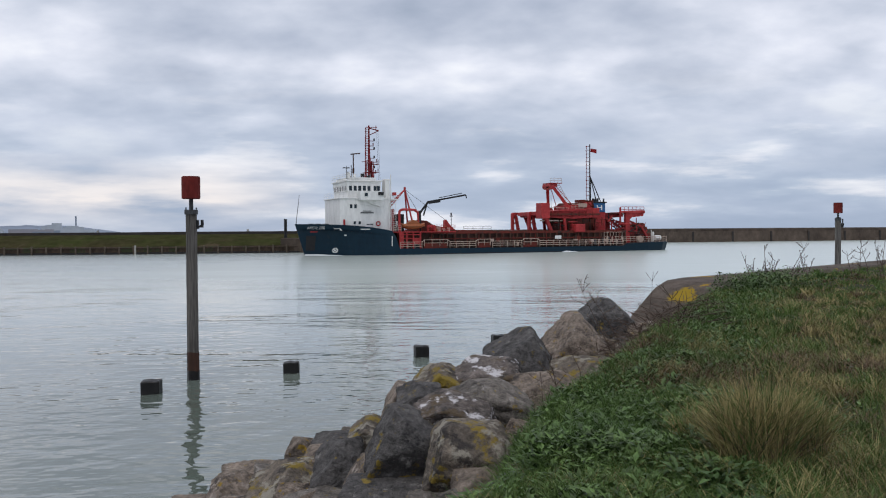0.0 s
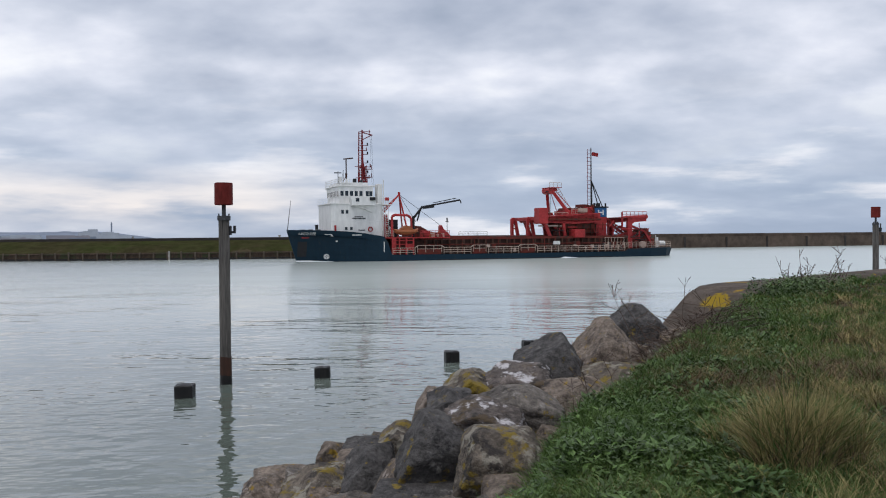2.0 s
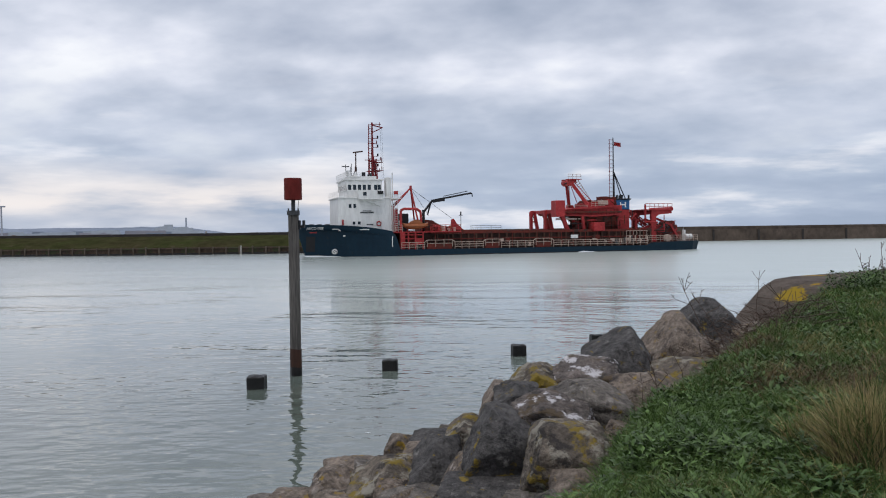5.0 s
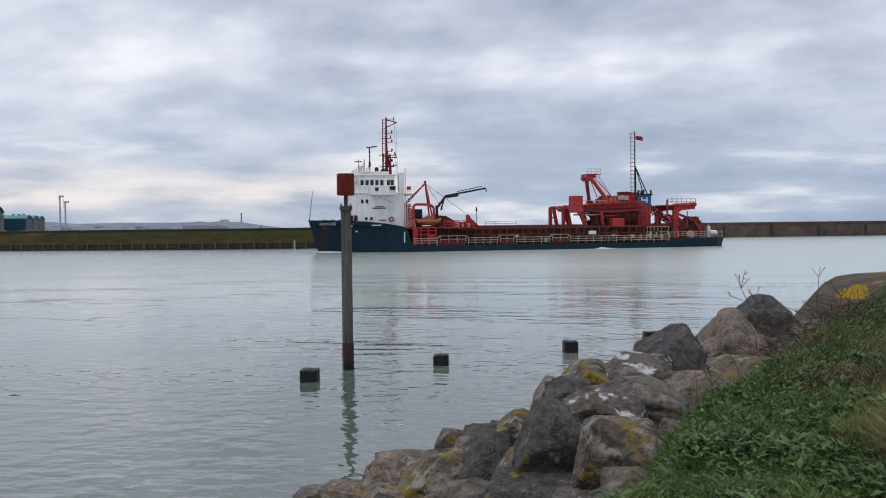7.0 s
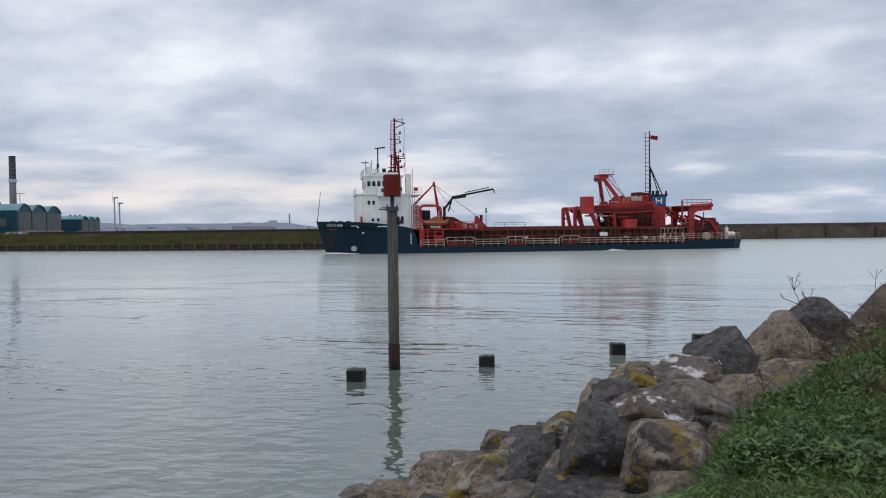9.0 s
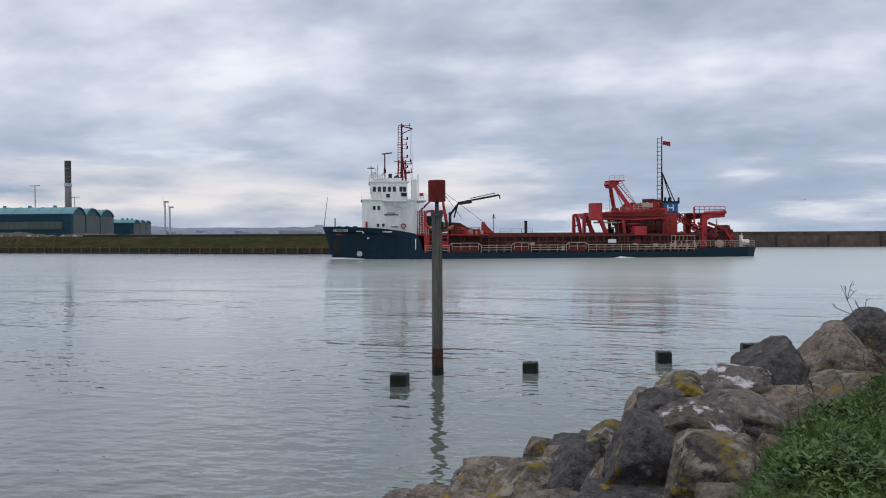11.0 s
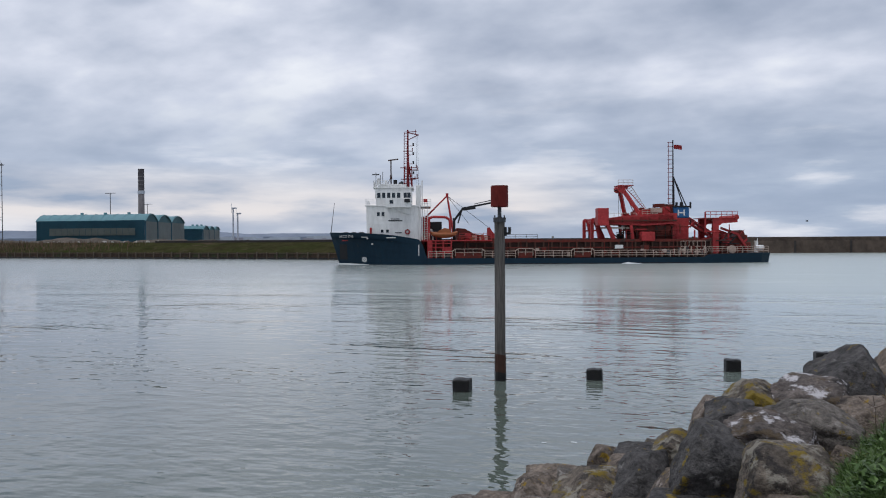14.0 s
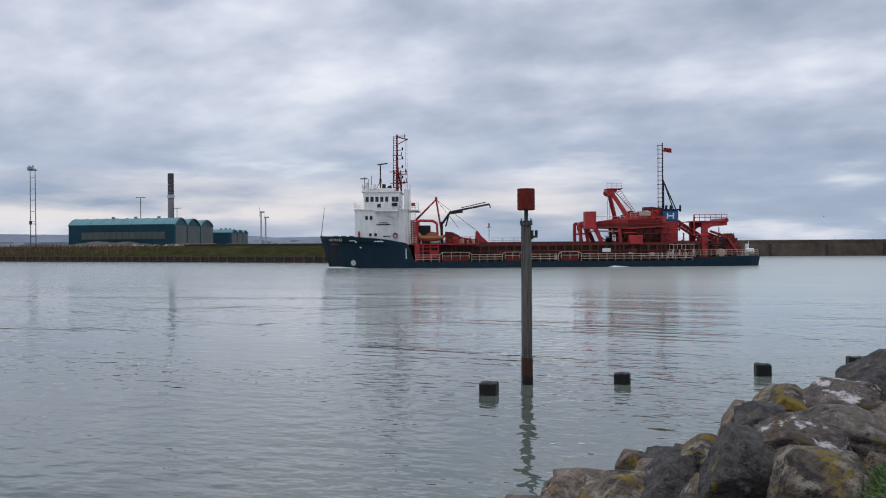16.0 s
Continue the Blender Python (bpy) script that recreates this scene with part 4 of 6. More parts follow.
    for z, x0, x1 in ((15.0, 1.3, -1.3), (13.2, 1.2, -1.1), (17.6, 0.8, -0.7)):
        c = bar((x0, 0, z), (x1, 0, z), 0.06, 6)
        bar((x1 + 0.1, 0, z), (x1 + 0.1, 0, z + 0.5), 0.08, 6, c)
        part("crosstree", c, MAST_RED, ship)
    for z in (14.0, 15.6, 17.0, 18.4):
        part("mast_light", bar((-0.75, 0.1, z), (-0.75, 0.1, z + 0.42), 0.13, 8), BLACK, ship)
        part("light_bracket", bar((0, 0, z), (-0.75, 0.1, z), 0.05, 5), MAST_RED, ship)
    for x in (-1.45, -1.2):
        part("halyard", bar((x, 0, 20.1), (x - 0.1, 0.6, 12.0), 0.018, 4), GALV, ship)
    for x, y in ((0.75, 0.5), (0.75, -0.5), (-0.6, 0.5), (-0.6, -0.5)):
        part("mast_leg", bar((x, y, 11.75), (x * 0.75, y * 0.75, 15.2), 0.07, 6), MAST_RED, ship)
    for z in (12.6, 13.7, 14.8):
        k = 1 - 0.25 * (z - 11.75) / 3.45
        tie = bmesh.new()
        for y in (0.5 * k, -0.5 * k):
            bar((0.75 * k, y, z), (-0.6 * k, y, z), 0.05, 5, tie)
        for x in (0.75 * k, -0.6 * k):
            bar((x, 0.5 * k, z), (x, -0.5 * k, z), 0.05, 5, tie)
        part("mast_tie", tie, MAST_RED, ship)
    for z in (13.3, 14.6):
        part("mast_platform", box(-1.5, -0.2, -0.5, 0.5, z, z + 0.08), MAST_RED, ship)
        part("platform_light", bar((-1.35, 0.2, z + 0.08), (-1.35, 0.2, z + 0.7), 0.07, 6), MAST_RED, ship)
    part("satellite_dome", bar((3.4, 3.0, 12.2), (3.4, 3.0, 12.75), 0.26, 12, None, 0.2), WHITE, ship)
    part("horn", bar((1.4, 2.8, 12.35), (0.9, 3.1, 12.45), 0.16, 8, None, 0.3), BLACK, ship)
    part("jackstaff", bar((12.2, 0, 4.6), (11.6, 0, 9.5), 0.06, 6, None, 0.03), GALV, ship)
    for x in (7.4, 8.6, 9.8):
        part("windlass", box(x - 0.35, x + 0.35, -0.8, 0.8, 4.0, 5.0, 0.12), GALV, ship)


build_house()


def build_foredeck_gear():
    """What stands between the house and the hopper."""
    part("winch_house", box(-3.3, -1.95, -2.6, 2.6, 1.0, 7.3, 0.08), RED, ship, "tall red winch casing")
    a = bmesh.new()
    for y in (1.3, -1.3):
        bar((-6.0, 0.0, 10.6), (-6.9, y, 5.0), 0.14, 8, a)
        bar((-6.0, 0.0, 10.6), (-2.6, y, 7.2), 0.12, 8, a)
    bar((-6.0, 0, 10.3), (-6.0, 0, 11.0), 0.2, 8, a)
    part("a_frame", a, RED, ship, "red A-frame with stays")
    for p, q in (((-6.0, 0, 10.6), (-12.3, 2, 5.6)), ((-6.0, 0, 10.6), (-9.5, -2, 6.2))):
        part("stay_wire", bar(p, q, 0.035, 5), GALV, ship)
    g = bmesh.new()
    for y in (5.6,):
        bar((-3.1, y, 3.6), (-3.1, y, 6.9), 0.2, 8, g)
        bar((-3.1, y, 6.9), (-3.6, y, 7.15), 0.2, 8, g)
        bar((-3.6, y, 7.15), (-5.6, y, 7.1), 0.2, 8, g)
        bar((-5.6, y, 7.1), (-6.2, y, 6.7), 0.2, 8, g)
        bar((-6.2, y, 6.7), (-6.3, y, 4.4), 0.18, 8, g)
    part("pipe_arch", g, RED, ship, "red bent pipe arch")
    part("generator_box", box(-5.1, -3.3, -0.6, 2.2, 3.6, 6.5, 0.1), BLACK, ship, "black machinery box")
    c = bar((-6.9, 4.6, 3.6), (-6.9, 4.6, 7.0), 0.22, 10)
    bar((-6.9, 4.6, 6.6), (-8.3, 5.0, 8.5), 0.18, 8, c)
    bar((-7.5, 4.7, 6.2), (-8.0, 4.9, 8.0), 0.12, 8, c)
    part("crane_post", c, BLACK, ship, "black knuckle crane column")
    b = beam((-8.1, 5.0, 8.4), (-14.05, 6.7, 9.5), 0.2, 0.27)
    beam((-8.3, 5.05, 8.25), (-10.1, 5.55, 8.5), 0.2, 0.36, b)
    bar((-9.9, 5.5, 9.05), (-13.5, 6.5, 9.8), 0.06, 6, b)
    bar((-14.1, 6.7, 9.5), (-14.2, 6.7, 8.95), 0.09, 6, b)
    part("crane_boom", b, BLACK, ship, "black folding crane boom")
    boat = bmesh.new()
    secs = []
    for i in range(11):
        k = i / 10
        w = 0.95 * (math.sin(math.pi * (0.08 + 0.84 * k))) ** 0.6
        up = 0.35 * (2 * k - 1) ** 4
        x = -3.3 - 4.1 * k
        secs.append([(x, 5.2 + w * math.cos(math.radians(a)), 4.55 + up + (0.55 if a < 180 else 0.62) * w * math.sin(math.radians(a)) * (0.7 if a < 180 else 1)) for a in range(0, 361, 30)])
    shell(secs, boat)
    rb = part("rescue_boat", boat, ORANGE, ship, "orange covered rescue boat", True)
    part("boat_cover", prism([(-4.3, 4.75), (-4.7, 5.15), (-5.4, 5.5), (-6.1, 5.35), (-6.6, 4.75)], 4.6, 5.8), ORANGE, rb, "brown canvas hump")
    part("boat_fender", box(-7.2, -3.5, 6.05, 6.2, 4.45, 4.6, 0.05), ORANGE, rb)
    part("davit", beam((-4.2, 4.6, 3.6), (-4.2, 5.4, 3.95), 0.15, 0.2), RED, ship)
    part("davit", beam((-6.5, 4.6, 3.6), (-6.5, 5.4, 3.95), 0.15, 0.2), RED, ship)
    # red side framework under the boat
    part("side_deck", box(-12.5, -2.0, -6.2, 6.2, 3.5, 3.66), RED, ship)
    part("side_house", box(-6.0, -3.0, -4.6, 4.6, 0.95, 3.5, 0.06), RUST, ship, "rusty red deckhouse beneath the boat deck")
    fr = bmesh.new()
    for i, x in enumerate((-2.95, -4.1, -5.2, -6.4)):
        box(x - 0.09, x + 0.09, 6.1, 6.3, 0.95, 3.5, 0, fr)
    for z in (1.7, 2.5, 3.1):
        box(-6.4, -2.95, 6.12, 6.28, z, z + 0.14, 0, fr)
    part("side_frame", fr, RED, ship, "red open side framing")
    part("side_panel", box(-3.6, -2.95, 6.0, 6.18, 1.0, 3.5, 0.02), RED, ship)
    part("side_panel", box(-6.3, -5.1, 6.0, 6.18, 1.7, 2.6, 0.02), RED, ship)
    # solid black box in place of the shade inside the open bay
    part("dark_recess", box(-6.2, -5.2, 5.9, 6.1, 1.0, 1.7), BLACK, ship)
    railing("boat_deck_rail", -12.4, -7.6, 6.15, 3.66, 1.0, RED, ship)
    railing("boat_deck_rail", -3.2, -2.0, 6.15, 3.66, 1.0, CREAM, ship)
    part("winch", bar((-9.0, 3.5, 4.2), (-9.0, 5.2, 4.2), 0.5, 12), RED, ship)
    part("hopper_head", prism([(-7.4, 3.6), (-7.4, 5.5), (-8.6, 5.4), (-10.0, 4.6), (-12.5, 4.2), (-12.5, 3.6)], -3.2, 3.2), RUST, ship, "sloping rusty hopper head")
    part("kingpost", prism([(-12.0, 3.6), (-14.2, 3.7), (-12.9, 4.9), (-12.45, 5.6), (-12.1, 5.5)], 1.8, 2.4), RED, ship, "red triangular kingpost")
    be = bar((-14.3, 0, 4.0), (-14.3, 0, 6.2), 0.05, 6)
    bar((-14.0, 0, 6.2), (-14.6, 0, 6.2), 0.06, 6, be)
    bar((-14.3, 0, 6.2), (-14.3, 0, 6.8), 0.12, 6, be)
    part("deck_aerial", be, GALV, ship)


build_foredeck_gear()


def build_hopper():
    hop = part("hopper", box(-46.0, -10.0, -4.6, 4.6, 0.9, 3.2, 0.05), DARK_RUST, ship, "long dark rusty hopper with a red coaming")
    part("coaming", prism([(-8.0, 3.25), (-8.0, 3.95), (-14.0, 3.85), (-21.0, 3.66), (-46.0, 3.64), (-46.0, 3.25)], 4.6, 5.0), RUST, hop, "rusty red coaming strip")
    part("coaming", prism([(-8.0, 3.25), (-8.0, 3.95), (-14.0, 3.85), (-21.0, 3.66), (-46.0, 3.64), (-46.0, 3.25)], -5.0, -4.6), RUST, hop)
    part("fore_bulkhead", box(-10.05, -5.9, -4.6, 4.6, 0.95, 3.5, 0.04), DARK_RUST, ship, "dark rusty bulkhead before the hopper")
    rib = mesh_of("rib", box(-0.1, 0.1, 4.6, 5.0, 0.95, 3.25), BROWN_STEEL)
    for i in range(30):
        o = new("rib", rib)
        o.parent = hop
        o.location = (-9.0 - 1.27 * i, 0, 0)
    st = mesh_of("deck_stanchion", bar((0, 5.55, 0.95), (0, 5.55, 3.3), 0.06, 6), RUST)
    for i in range(18):
        o = new("deck_stanchion", st)
        o.parent = hop
        o.location = (-8.5 - 2.1 * i, 0, 0)
    part("pipe_run", bar((-9, 5.2, 2.45), (-45, 5.2, 2.4), 0.09, 8), RUST, hop)
    part("pipe_run", bar((-9, 5.3, 1.5), (-45, 5.3, 1.5), 0.16, 8), DARK_RUST, hop)
    part("sand_load", prism([(-13, 3.2), (-20, 3.66), (-28, 3.72), (-45, 3.5), (-45, 3.1)], -4.5, 4.5), DARK_RUST, hop)
    railing("coaming_rail", -14.5, -19.5, 4.8, 3.75, 0.7, GALV, ship, 2, 1.6, 0.03)
    # side rails in stretches, with raised red crossings between
    y = 6.35
    for x0, x1 in ((-3.0, -6.6), (-11.4, -16.0), (-19.0, -24.4), (-27.8, -44.4)):
        railing("side_rail", x0, x1, y, 0.94, 1.05, CREAM, ship, 3, 1.25, 0.042)
    for x0, x1 in ((-7.0, -11.0), (-16.4, -18.6), (-24.8, -27.4)):
        railing("raised_rail", x0, x1, y, 1.3, 1.02, CREAM, ship, 2, 1.2, 0.042)
        part("crossing_panel", box(x1, x0, 6.0, 6.2, 0.95, 1.75, 0.03), RUST, ship, "red steel crossing panel")
        for xa, xb in ((x0 + 0.5, x0), (x1 - 0.5, x1)):
            part("sloped_rail", bar((xa, y, 1.95), (xb, y, 2.32), 0.055, 6), CREAM, ship)
    part("sign_board", box(-32.3, -31.05, 5.7, 5.76, 2.25, 2.8, 0.02), WHITE, ship, "small white sign board on the hopper side")
    # pale machinery clutter below the dredging plant
    rnd = random.Random(12)
    for i in range(16):
        x = rnd.uniform(-45, -39)
        z = rnd.uniform(1.0, 1.6)
        part("valve", box(x - 0.1, x + 0.12, 5.2, 5.6, z, z + rnd.uniform(0.5, 1.4), 0.04), rnd.choice([CREAM, GALV, RUST, CREAM]), ship)


build_hopper()


def build_plant():
    """The dredging plant over the after end."""
    for y in (1.2, -5.2):
        frame_of = prism([(-28.3, 3.5), (-28.75, 3.5), (-28.75, 6.35), (-29.1, 6.5), (-30.4, 6.5), (-30.4, 6.95), (-28.6, 6.95), (-28.3, 6.7)], y - 0.3, y + 0.3)
        part("gantry_leg", frame_of, RED, ship, "red square gantry leg")
        part("gantry_strut", beam((-29.15, y, 6.5), (-29.75, y, 3.45), 0.45, 0.5), RED, ship)
        part("gantry_tie", box(-29.7, -28.7, y - 0.15, y + 0.15, 4.9, 5.15, 0.02), RED, ship)
        hook = bar((-28.95, y, 6.4), (-28.95, y, 5.9), 0.05, 6)
        bar((-28.95, y, 5.9), (-29.1, y, 5.6), 0.08, 6, hook)
        part("gantry_hook", hook, GALV, ship)
        y = 3.9 if y > 0 else -3.4
        part("gantry_leg", beam((-30.2, y, 6.2), (-31.4, y, 3.4), 0.45, 0.6), RED, ship)
        part("girder", prism([(-29.2, 6.1), (-29.2, 6.5), (-31.0, 6.95), (-35, 7.05), (-39.5, 7.4), (-40.5, 7.3), (-40.5, 6.2), (-36, 5.95), (-33, 6.0)], y - 0.2, y + 0.2), RED, ship, "deep red box girder")
        part("gantry_foot", prism([(-33.7, 6.0), (-34.15, 6.0), (-34.45, 3.4), (-34.0, 3.4)], y - 0.2, y + 0.2), RED, ship)
        for x in (-31.2, -32.6, -35.4, -36.8, -38.2, -39.6):
            part("stiffener", box(x - 0.05, x + 0.05, y + 0.2, y + 0.32, 6.2, 6.9), RUST, ship)
    for x in (-29.0, -32.5, -39.0):
        part("cross_girder", box(x - 0.3, x + 0.3, -3.4, 3.9, 6.3, 6.9, 0.03), RED, ship)
    part("control_cab", box(-30.2, -28.55, 3.6, 5.6, 5.7, 8.35, 0.08), RED, ship, "tall red plated cab")
    part("lower_walkway", box(-34.2, -29.4, 3.45, 3.6, 5.25, 5.5), CREAM, ship)
    part("slew_deck", prism([(-29.4, 6.0), (-29.4, 6.7), (-33.0, 7.2), (-41.0, 7.6), (-41.0, 6.0), (-36.0, 5.7)], -3.6, 4.1), RED, ship, "broad red deck of the plant")
    part("eave_plate", box(-41.0, -30.0, 4.1, 4.3, 6.35, 6.6), RUST, ship)
    part("pump_skirt", prism([(-33.8, 5.7), (-35.0, 4.4), (-35.2, 3.3), (-39.4, 3.3), (-39.6, 4.4), (-40.8, 5.7)], -2.4, 3.6), RUST, ship, "tapering dark red skirt under the plant")
    part("winch_cover", prism([(-35.2, 7.2), (-35.6, 8.1), (-38.8, 8.3), (-39.2, 7.3)], 1.0, 3.0), RED, ship)
    part("pale_locker", box(-38.9, -37.2, 3.0, 3.4, 7.7, 8.4, 0.03), CREAM, ship)
    part("pump_room", box(-40.6, -34.8, -3.0, 3.0, 3.3, 5.95, 0.08), RUST, ship, "dark red pump room")
    part("pump_casing", box(-37.2, -35.2, 3.0, 5.6, 3.35, 4.75, 0.1), RED, ship, "red pump casing")
    for x in (-35.0, -38.6, -40.2):
        part("buttress", prism([(x, 5.9), (x - 0.8, 5.9), (x - 0.5, 3.3), (x - 0.2, 3.3)], 2.9, 3.3), RED, ship)
    part("machinery_deck", box(-41.0, -33.0, -3.4, 3.5, 7.0, 7.2), RED, ship)
    part("winch_bed", prism([(-35.4, 7.2), (-35.4, 8.0), (-37, 8.25), (-39.4, 7.9), (-39.4, 7.2)], -2.2, 2.2), RED, ship)
    for x in (-36.2, -38.2):
        part("winch_drum", bar((x, -1.5, 8.0), (x, 1.9, 8.0), 0.55, 14), RUST, ship)
    # boom of two thick legs under a sheave head
    for xb, yb, yt in ((-35.75, 3.0, 0.9), (-34.8, -3.1, -0.9)):
        part("boom_leg", beam((xb, yb, 7.2), (-33.35, yt, 11.5), 0.5, 0.52), RED, ship, "thick red leaning boom leg")
        part("boom_stay", bar((xb - 1.1, yb * 0.7, 8.0), (-33.9, yt, 11.6), 0.06, 6), RED, ship)
        part("boom_shoe", prism([(xb + 0.7, 7.1), (xb + 0.35, 7.9), (xb - 0.5, 7.8), (xb - 0.9, 7.1)], yb - 0.4, yb + 0.4), RED, ship)
    part("boom_cap", prism([(-32.6, 11.3), (-32.6, 11.65), (-33.2, 11.95), (-34.2, 11.85), (-34.2, 11.55), (-33.5, 11.2)], -1.2, 1.2), RED, ship, "red plated boom head")
    part("sheave_arm", bar((-33.0, 0.9, 11.35), (-32.1, 0.9, 11.3), 0.08, 6), BLACK, ship)
    la = bmesh.new()
    for i in range(12):
        k = i / 11
        bar((-37.3 + 2.6 * k, 0.6, 8.2 + 3.9 * k), (-36.7 + 2.6 * k, 0.6, 7.9 + 3.9 * k), 0.05, 5, la)
    bar((-37.3, 0.6, 8.2), (-34.7, 0.6, 12.1), 0.045, 5, la)
    part("boom_ladder", la, CREAM, ship)
    part("boom_head", bar((-33.1, -1.3, 11.5), (-33.1, 1.3, 11.5), 0.6, 14), RED, ship, "round red sheave head")
    part("head_platform", box(-35.0, -32.6, -1.5, 1.5, 11.95, 12.05), RED, ship)
    railing("head_rail", -34.9, -32.6, 1.45, 12.05, 0.8, CREAM, ship, 2, 0.7, 0.035)
    for x in (-32.75, -33.1):
        part("hoist_wire", bar((x, 0.8, 11.2), (x - 0.1, 0.8, 4.6), 0.03, 4), GALV, ship)
    part("hook_block", box(-33.4, -32.5, 0.4, 1.2, 3.7, 4.5, 0.1), BLACK, ship, "dark hook block")
    part("side_arm", prism([(-38.3, 8.6), (-38.3, 9.1), (-39.6, 9.15), (-41.3, 8.9), (-41.3, 7.9), (-40.4, 8.2), (-39.4, 8.6)], 0.2, 1.4), RUST, ship, "dark rust hoist arm")
    railing("deck_rail", -35.8, -38.2, 3.4, 7.2, 1.0, CREAM, ship, 3, 0.8, 0.03)
    railing("plant_rail", -30.2, -34.8, 4.0, 7.05, 0.55, CREAM, ship, 1, 1.1, 0.03)
    for x, w, h in ((-38.6, 0.9, 0.55), (-39.9, 1.2, 1.1), (-37.4, 0.7, 0.8), (-40.5, 0.5, 1.5), (-36.4, 0.4, 0.5)):
        part("winch_gear", box(x - w / 2, x + w / 2, 0.4, 2.6, 7.3, 7.5 + h, 0.08), RED if w > 0.8 else RUST, ship)
        part("gear_pipe", bar((x - w / 2, 2.8, 7.6), (x + w / 2, 2.8, 7.6 + h), 0.06, 6), RUST, ship)
    for x in (-33.2, -34.9, -36.5, -37.9, -39.3, -40.3):
        part("skirt_rib", box(x - 0.06, x + 0.06, 3.62, 3.8, 3.4, 5.7), DARK_RUST, ship)
    for z in (4.15, 4.95):
        part("skirt_walkway", box(-40.6, -34.8, 3.7, 4.3, z, z + 0.06), DARK_RUST, ship)
    railing("skirt_rail", -34.8, -40.6, 4.3, 4.2, 0.75, RUST, ship, 2, 0.9, 0.03)
    # funnel
    fun = part("funnel", box(-43.4, -41.0, -1.6, 2.2, 3.4, 6.9, 0.12), RED, ship, "red funnel casing with a blue band")
    part("funnel_band", box(-43.45, -40.95, -1.65, 2.25, 6.9, 8.55, 0.1), FUNNEL_BLUE, fun, "blue band")
    part("funnel_top", box(-43.7, -40.8, -1.8, 2.4, 8.55, 8.75, 0.05), BLACK, fun)
    for x0, x1, z0, z1 in ((-41.85, -41.65, 7.25, 8.15), (-42.75, -42.55, 7.25, 8.15), (-42.55, -41.85, 7.6, 7.8)):
        part("emblem_bar", box(x0, x1, 2.25, 2.29, z0, z1), WHITE, fun)
    for x, y in ((-42.0, 0.3), (-42.6, 0.9), (-42.9, -0.4)):
        part("uptake", bar((x, y, 8.6), (x - 0.1, y, 9.4), 0.2, 10), BLACK, ship)
    part("vent_cowl", bar((-44.2, 0.5, 8.4), (-44.2, 0.5, 9.4), 0.16, 8), BLACK, ship)
    # after mast
    mm = bar((-41.6, 0, 8.6), (-41.6, 0, 19.2), 0.13, 8, None, 0.09)
    part("aftermast", mm, BLACK, ship, "slim black after mast")
    la = bmesh.new()
    bar((-40.9, 0, 9.0), (-40.9, 0, 18.9), 0.05, 5, la)
    for i in range(15):
        bar((-40.75, 0, 9.3 + 0.68 * i), (-41.6, 0, 9.3 + 0.68 * i), 0.045, 5, la)
    part("mast_ladder", la, MAST_RED, ship)
    part("mast_heel", bar((-41.75, 0, 8.6), (-41.7, 0, 13.4), 0.12, 6), BLACK, ship)
    for y in (0.7, -0.7):
        part("mast_stay", bar((-41.7, 0, 13.3), (-43.5, y, 8.7), 0.09, 6), BLACK, ship)
    fl = bmesh.new()
    g = [[fl.verts.new((-41.75 - 1.25 * i / 8, 0.10 * math.sin(i * 0.9), 18.45 - 0.65 * k - 0.003 * i * i * (0.6 + 0.4 * k))) for i in range(9)] for k in range(2)]
    for i in range(8):
        fl.faces.new((g[0][i], g[0][i + 1], g[1][i + 1], g[1][i]))
    bmesh.ops.solidify(fl, geom=fl.faces, thickness=0.02)
    part("flag", fl, RED, ship, "small red flag")
    # conveyor and stern tower
    for y in (1.0, -0.2):
        for dz in (0.0, -0.75):
            part("conveyor_chord", beam((-43.6, y, 7.1 + dz), (-47.6, y, 4.5 + dz), 0.14, 0.2), RED, ship)
        br = bmesh.new()
        for i in range(7):
            k, k2 = i / 7, (i + 1) / 7
            a, b = (-43.6 - 4 * k, y, 7.1 - 2.6 * k), (-43.6 - 4 * k2, y, 6.35 - 2.6 * k2)
            bar(a, b, 0.06, 5, br)
            bar((a[0], y, a[2] - 0.75), a, 0.06, 5, br)
        part("conveyor_lattice", br, RED, ship)
    part("conveyor_belt", beam((-43.8, 0.4, 6.75), (-47.6, 0.4, 4.2), 1.0, 0.12), BLACK, ship)
    for y in (3.8, -2.6):
        part("tower_leg", prism([(-46.5, 1.4), (-47.4, 1.4), (-47.4, 5.6), (-47.9, 5.95), (-50.3, 6.15), (-50.3, 6.75), (-48.2, 6.8), (-46.5, 6.75)], y - 0.3, y + 0.3), RED, ship, "red stern gantry leg with a jib arm")
    part("jib_sheave", bar((-50.1, -2.6, 6.9), (-50.1, 4.4, 6.9), 0.35, 12), RED, ship)
    part("tower_platform", box(-50.2, -45.2, -2.6, 4.4, 6.75, 6.85), RED, ship)
    railing("tower_rail", -45.2, -50.2, 4.4, 6.85, 0.95, RED, ship, 2, 0.85, 0.045)
    part("tower_ladder", box(-45.35, -45.2, 4.0, 4.4, 4.6, 7.7), RED, ship)
    part("discharge_chute", beam((-47.6, 0.8, 4.9), (-52.2, 0.8, 2.6), 1.2, 0.5), RED, ship, "red sloping discharge chute")
    part("stern_machinery", prism([(-47.9, 1.4), (-47.9, 3.4), (-49.2, 4.2), (-50.4, 3.5), (-51.2, 4.4), (-52.6, 4.2), (-52.7, 1.4)], -2.2, 2.0), RUST, ship, "rust red stern machinery")
    part("stern_winch", bar((-49.2, -1.5, 3.6), (-49.2, 2.1, 3.6), 0.7, 14), RED, ship)
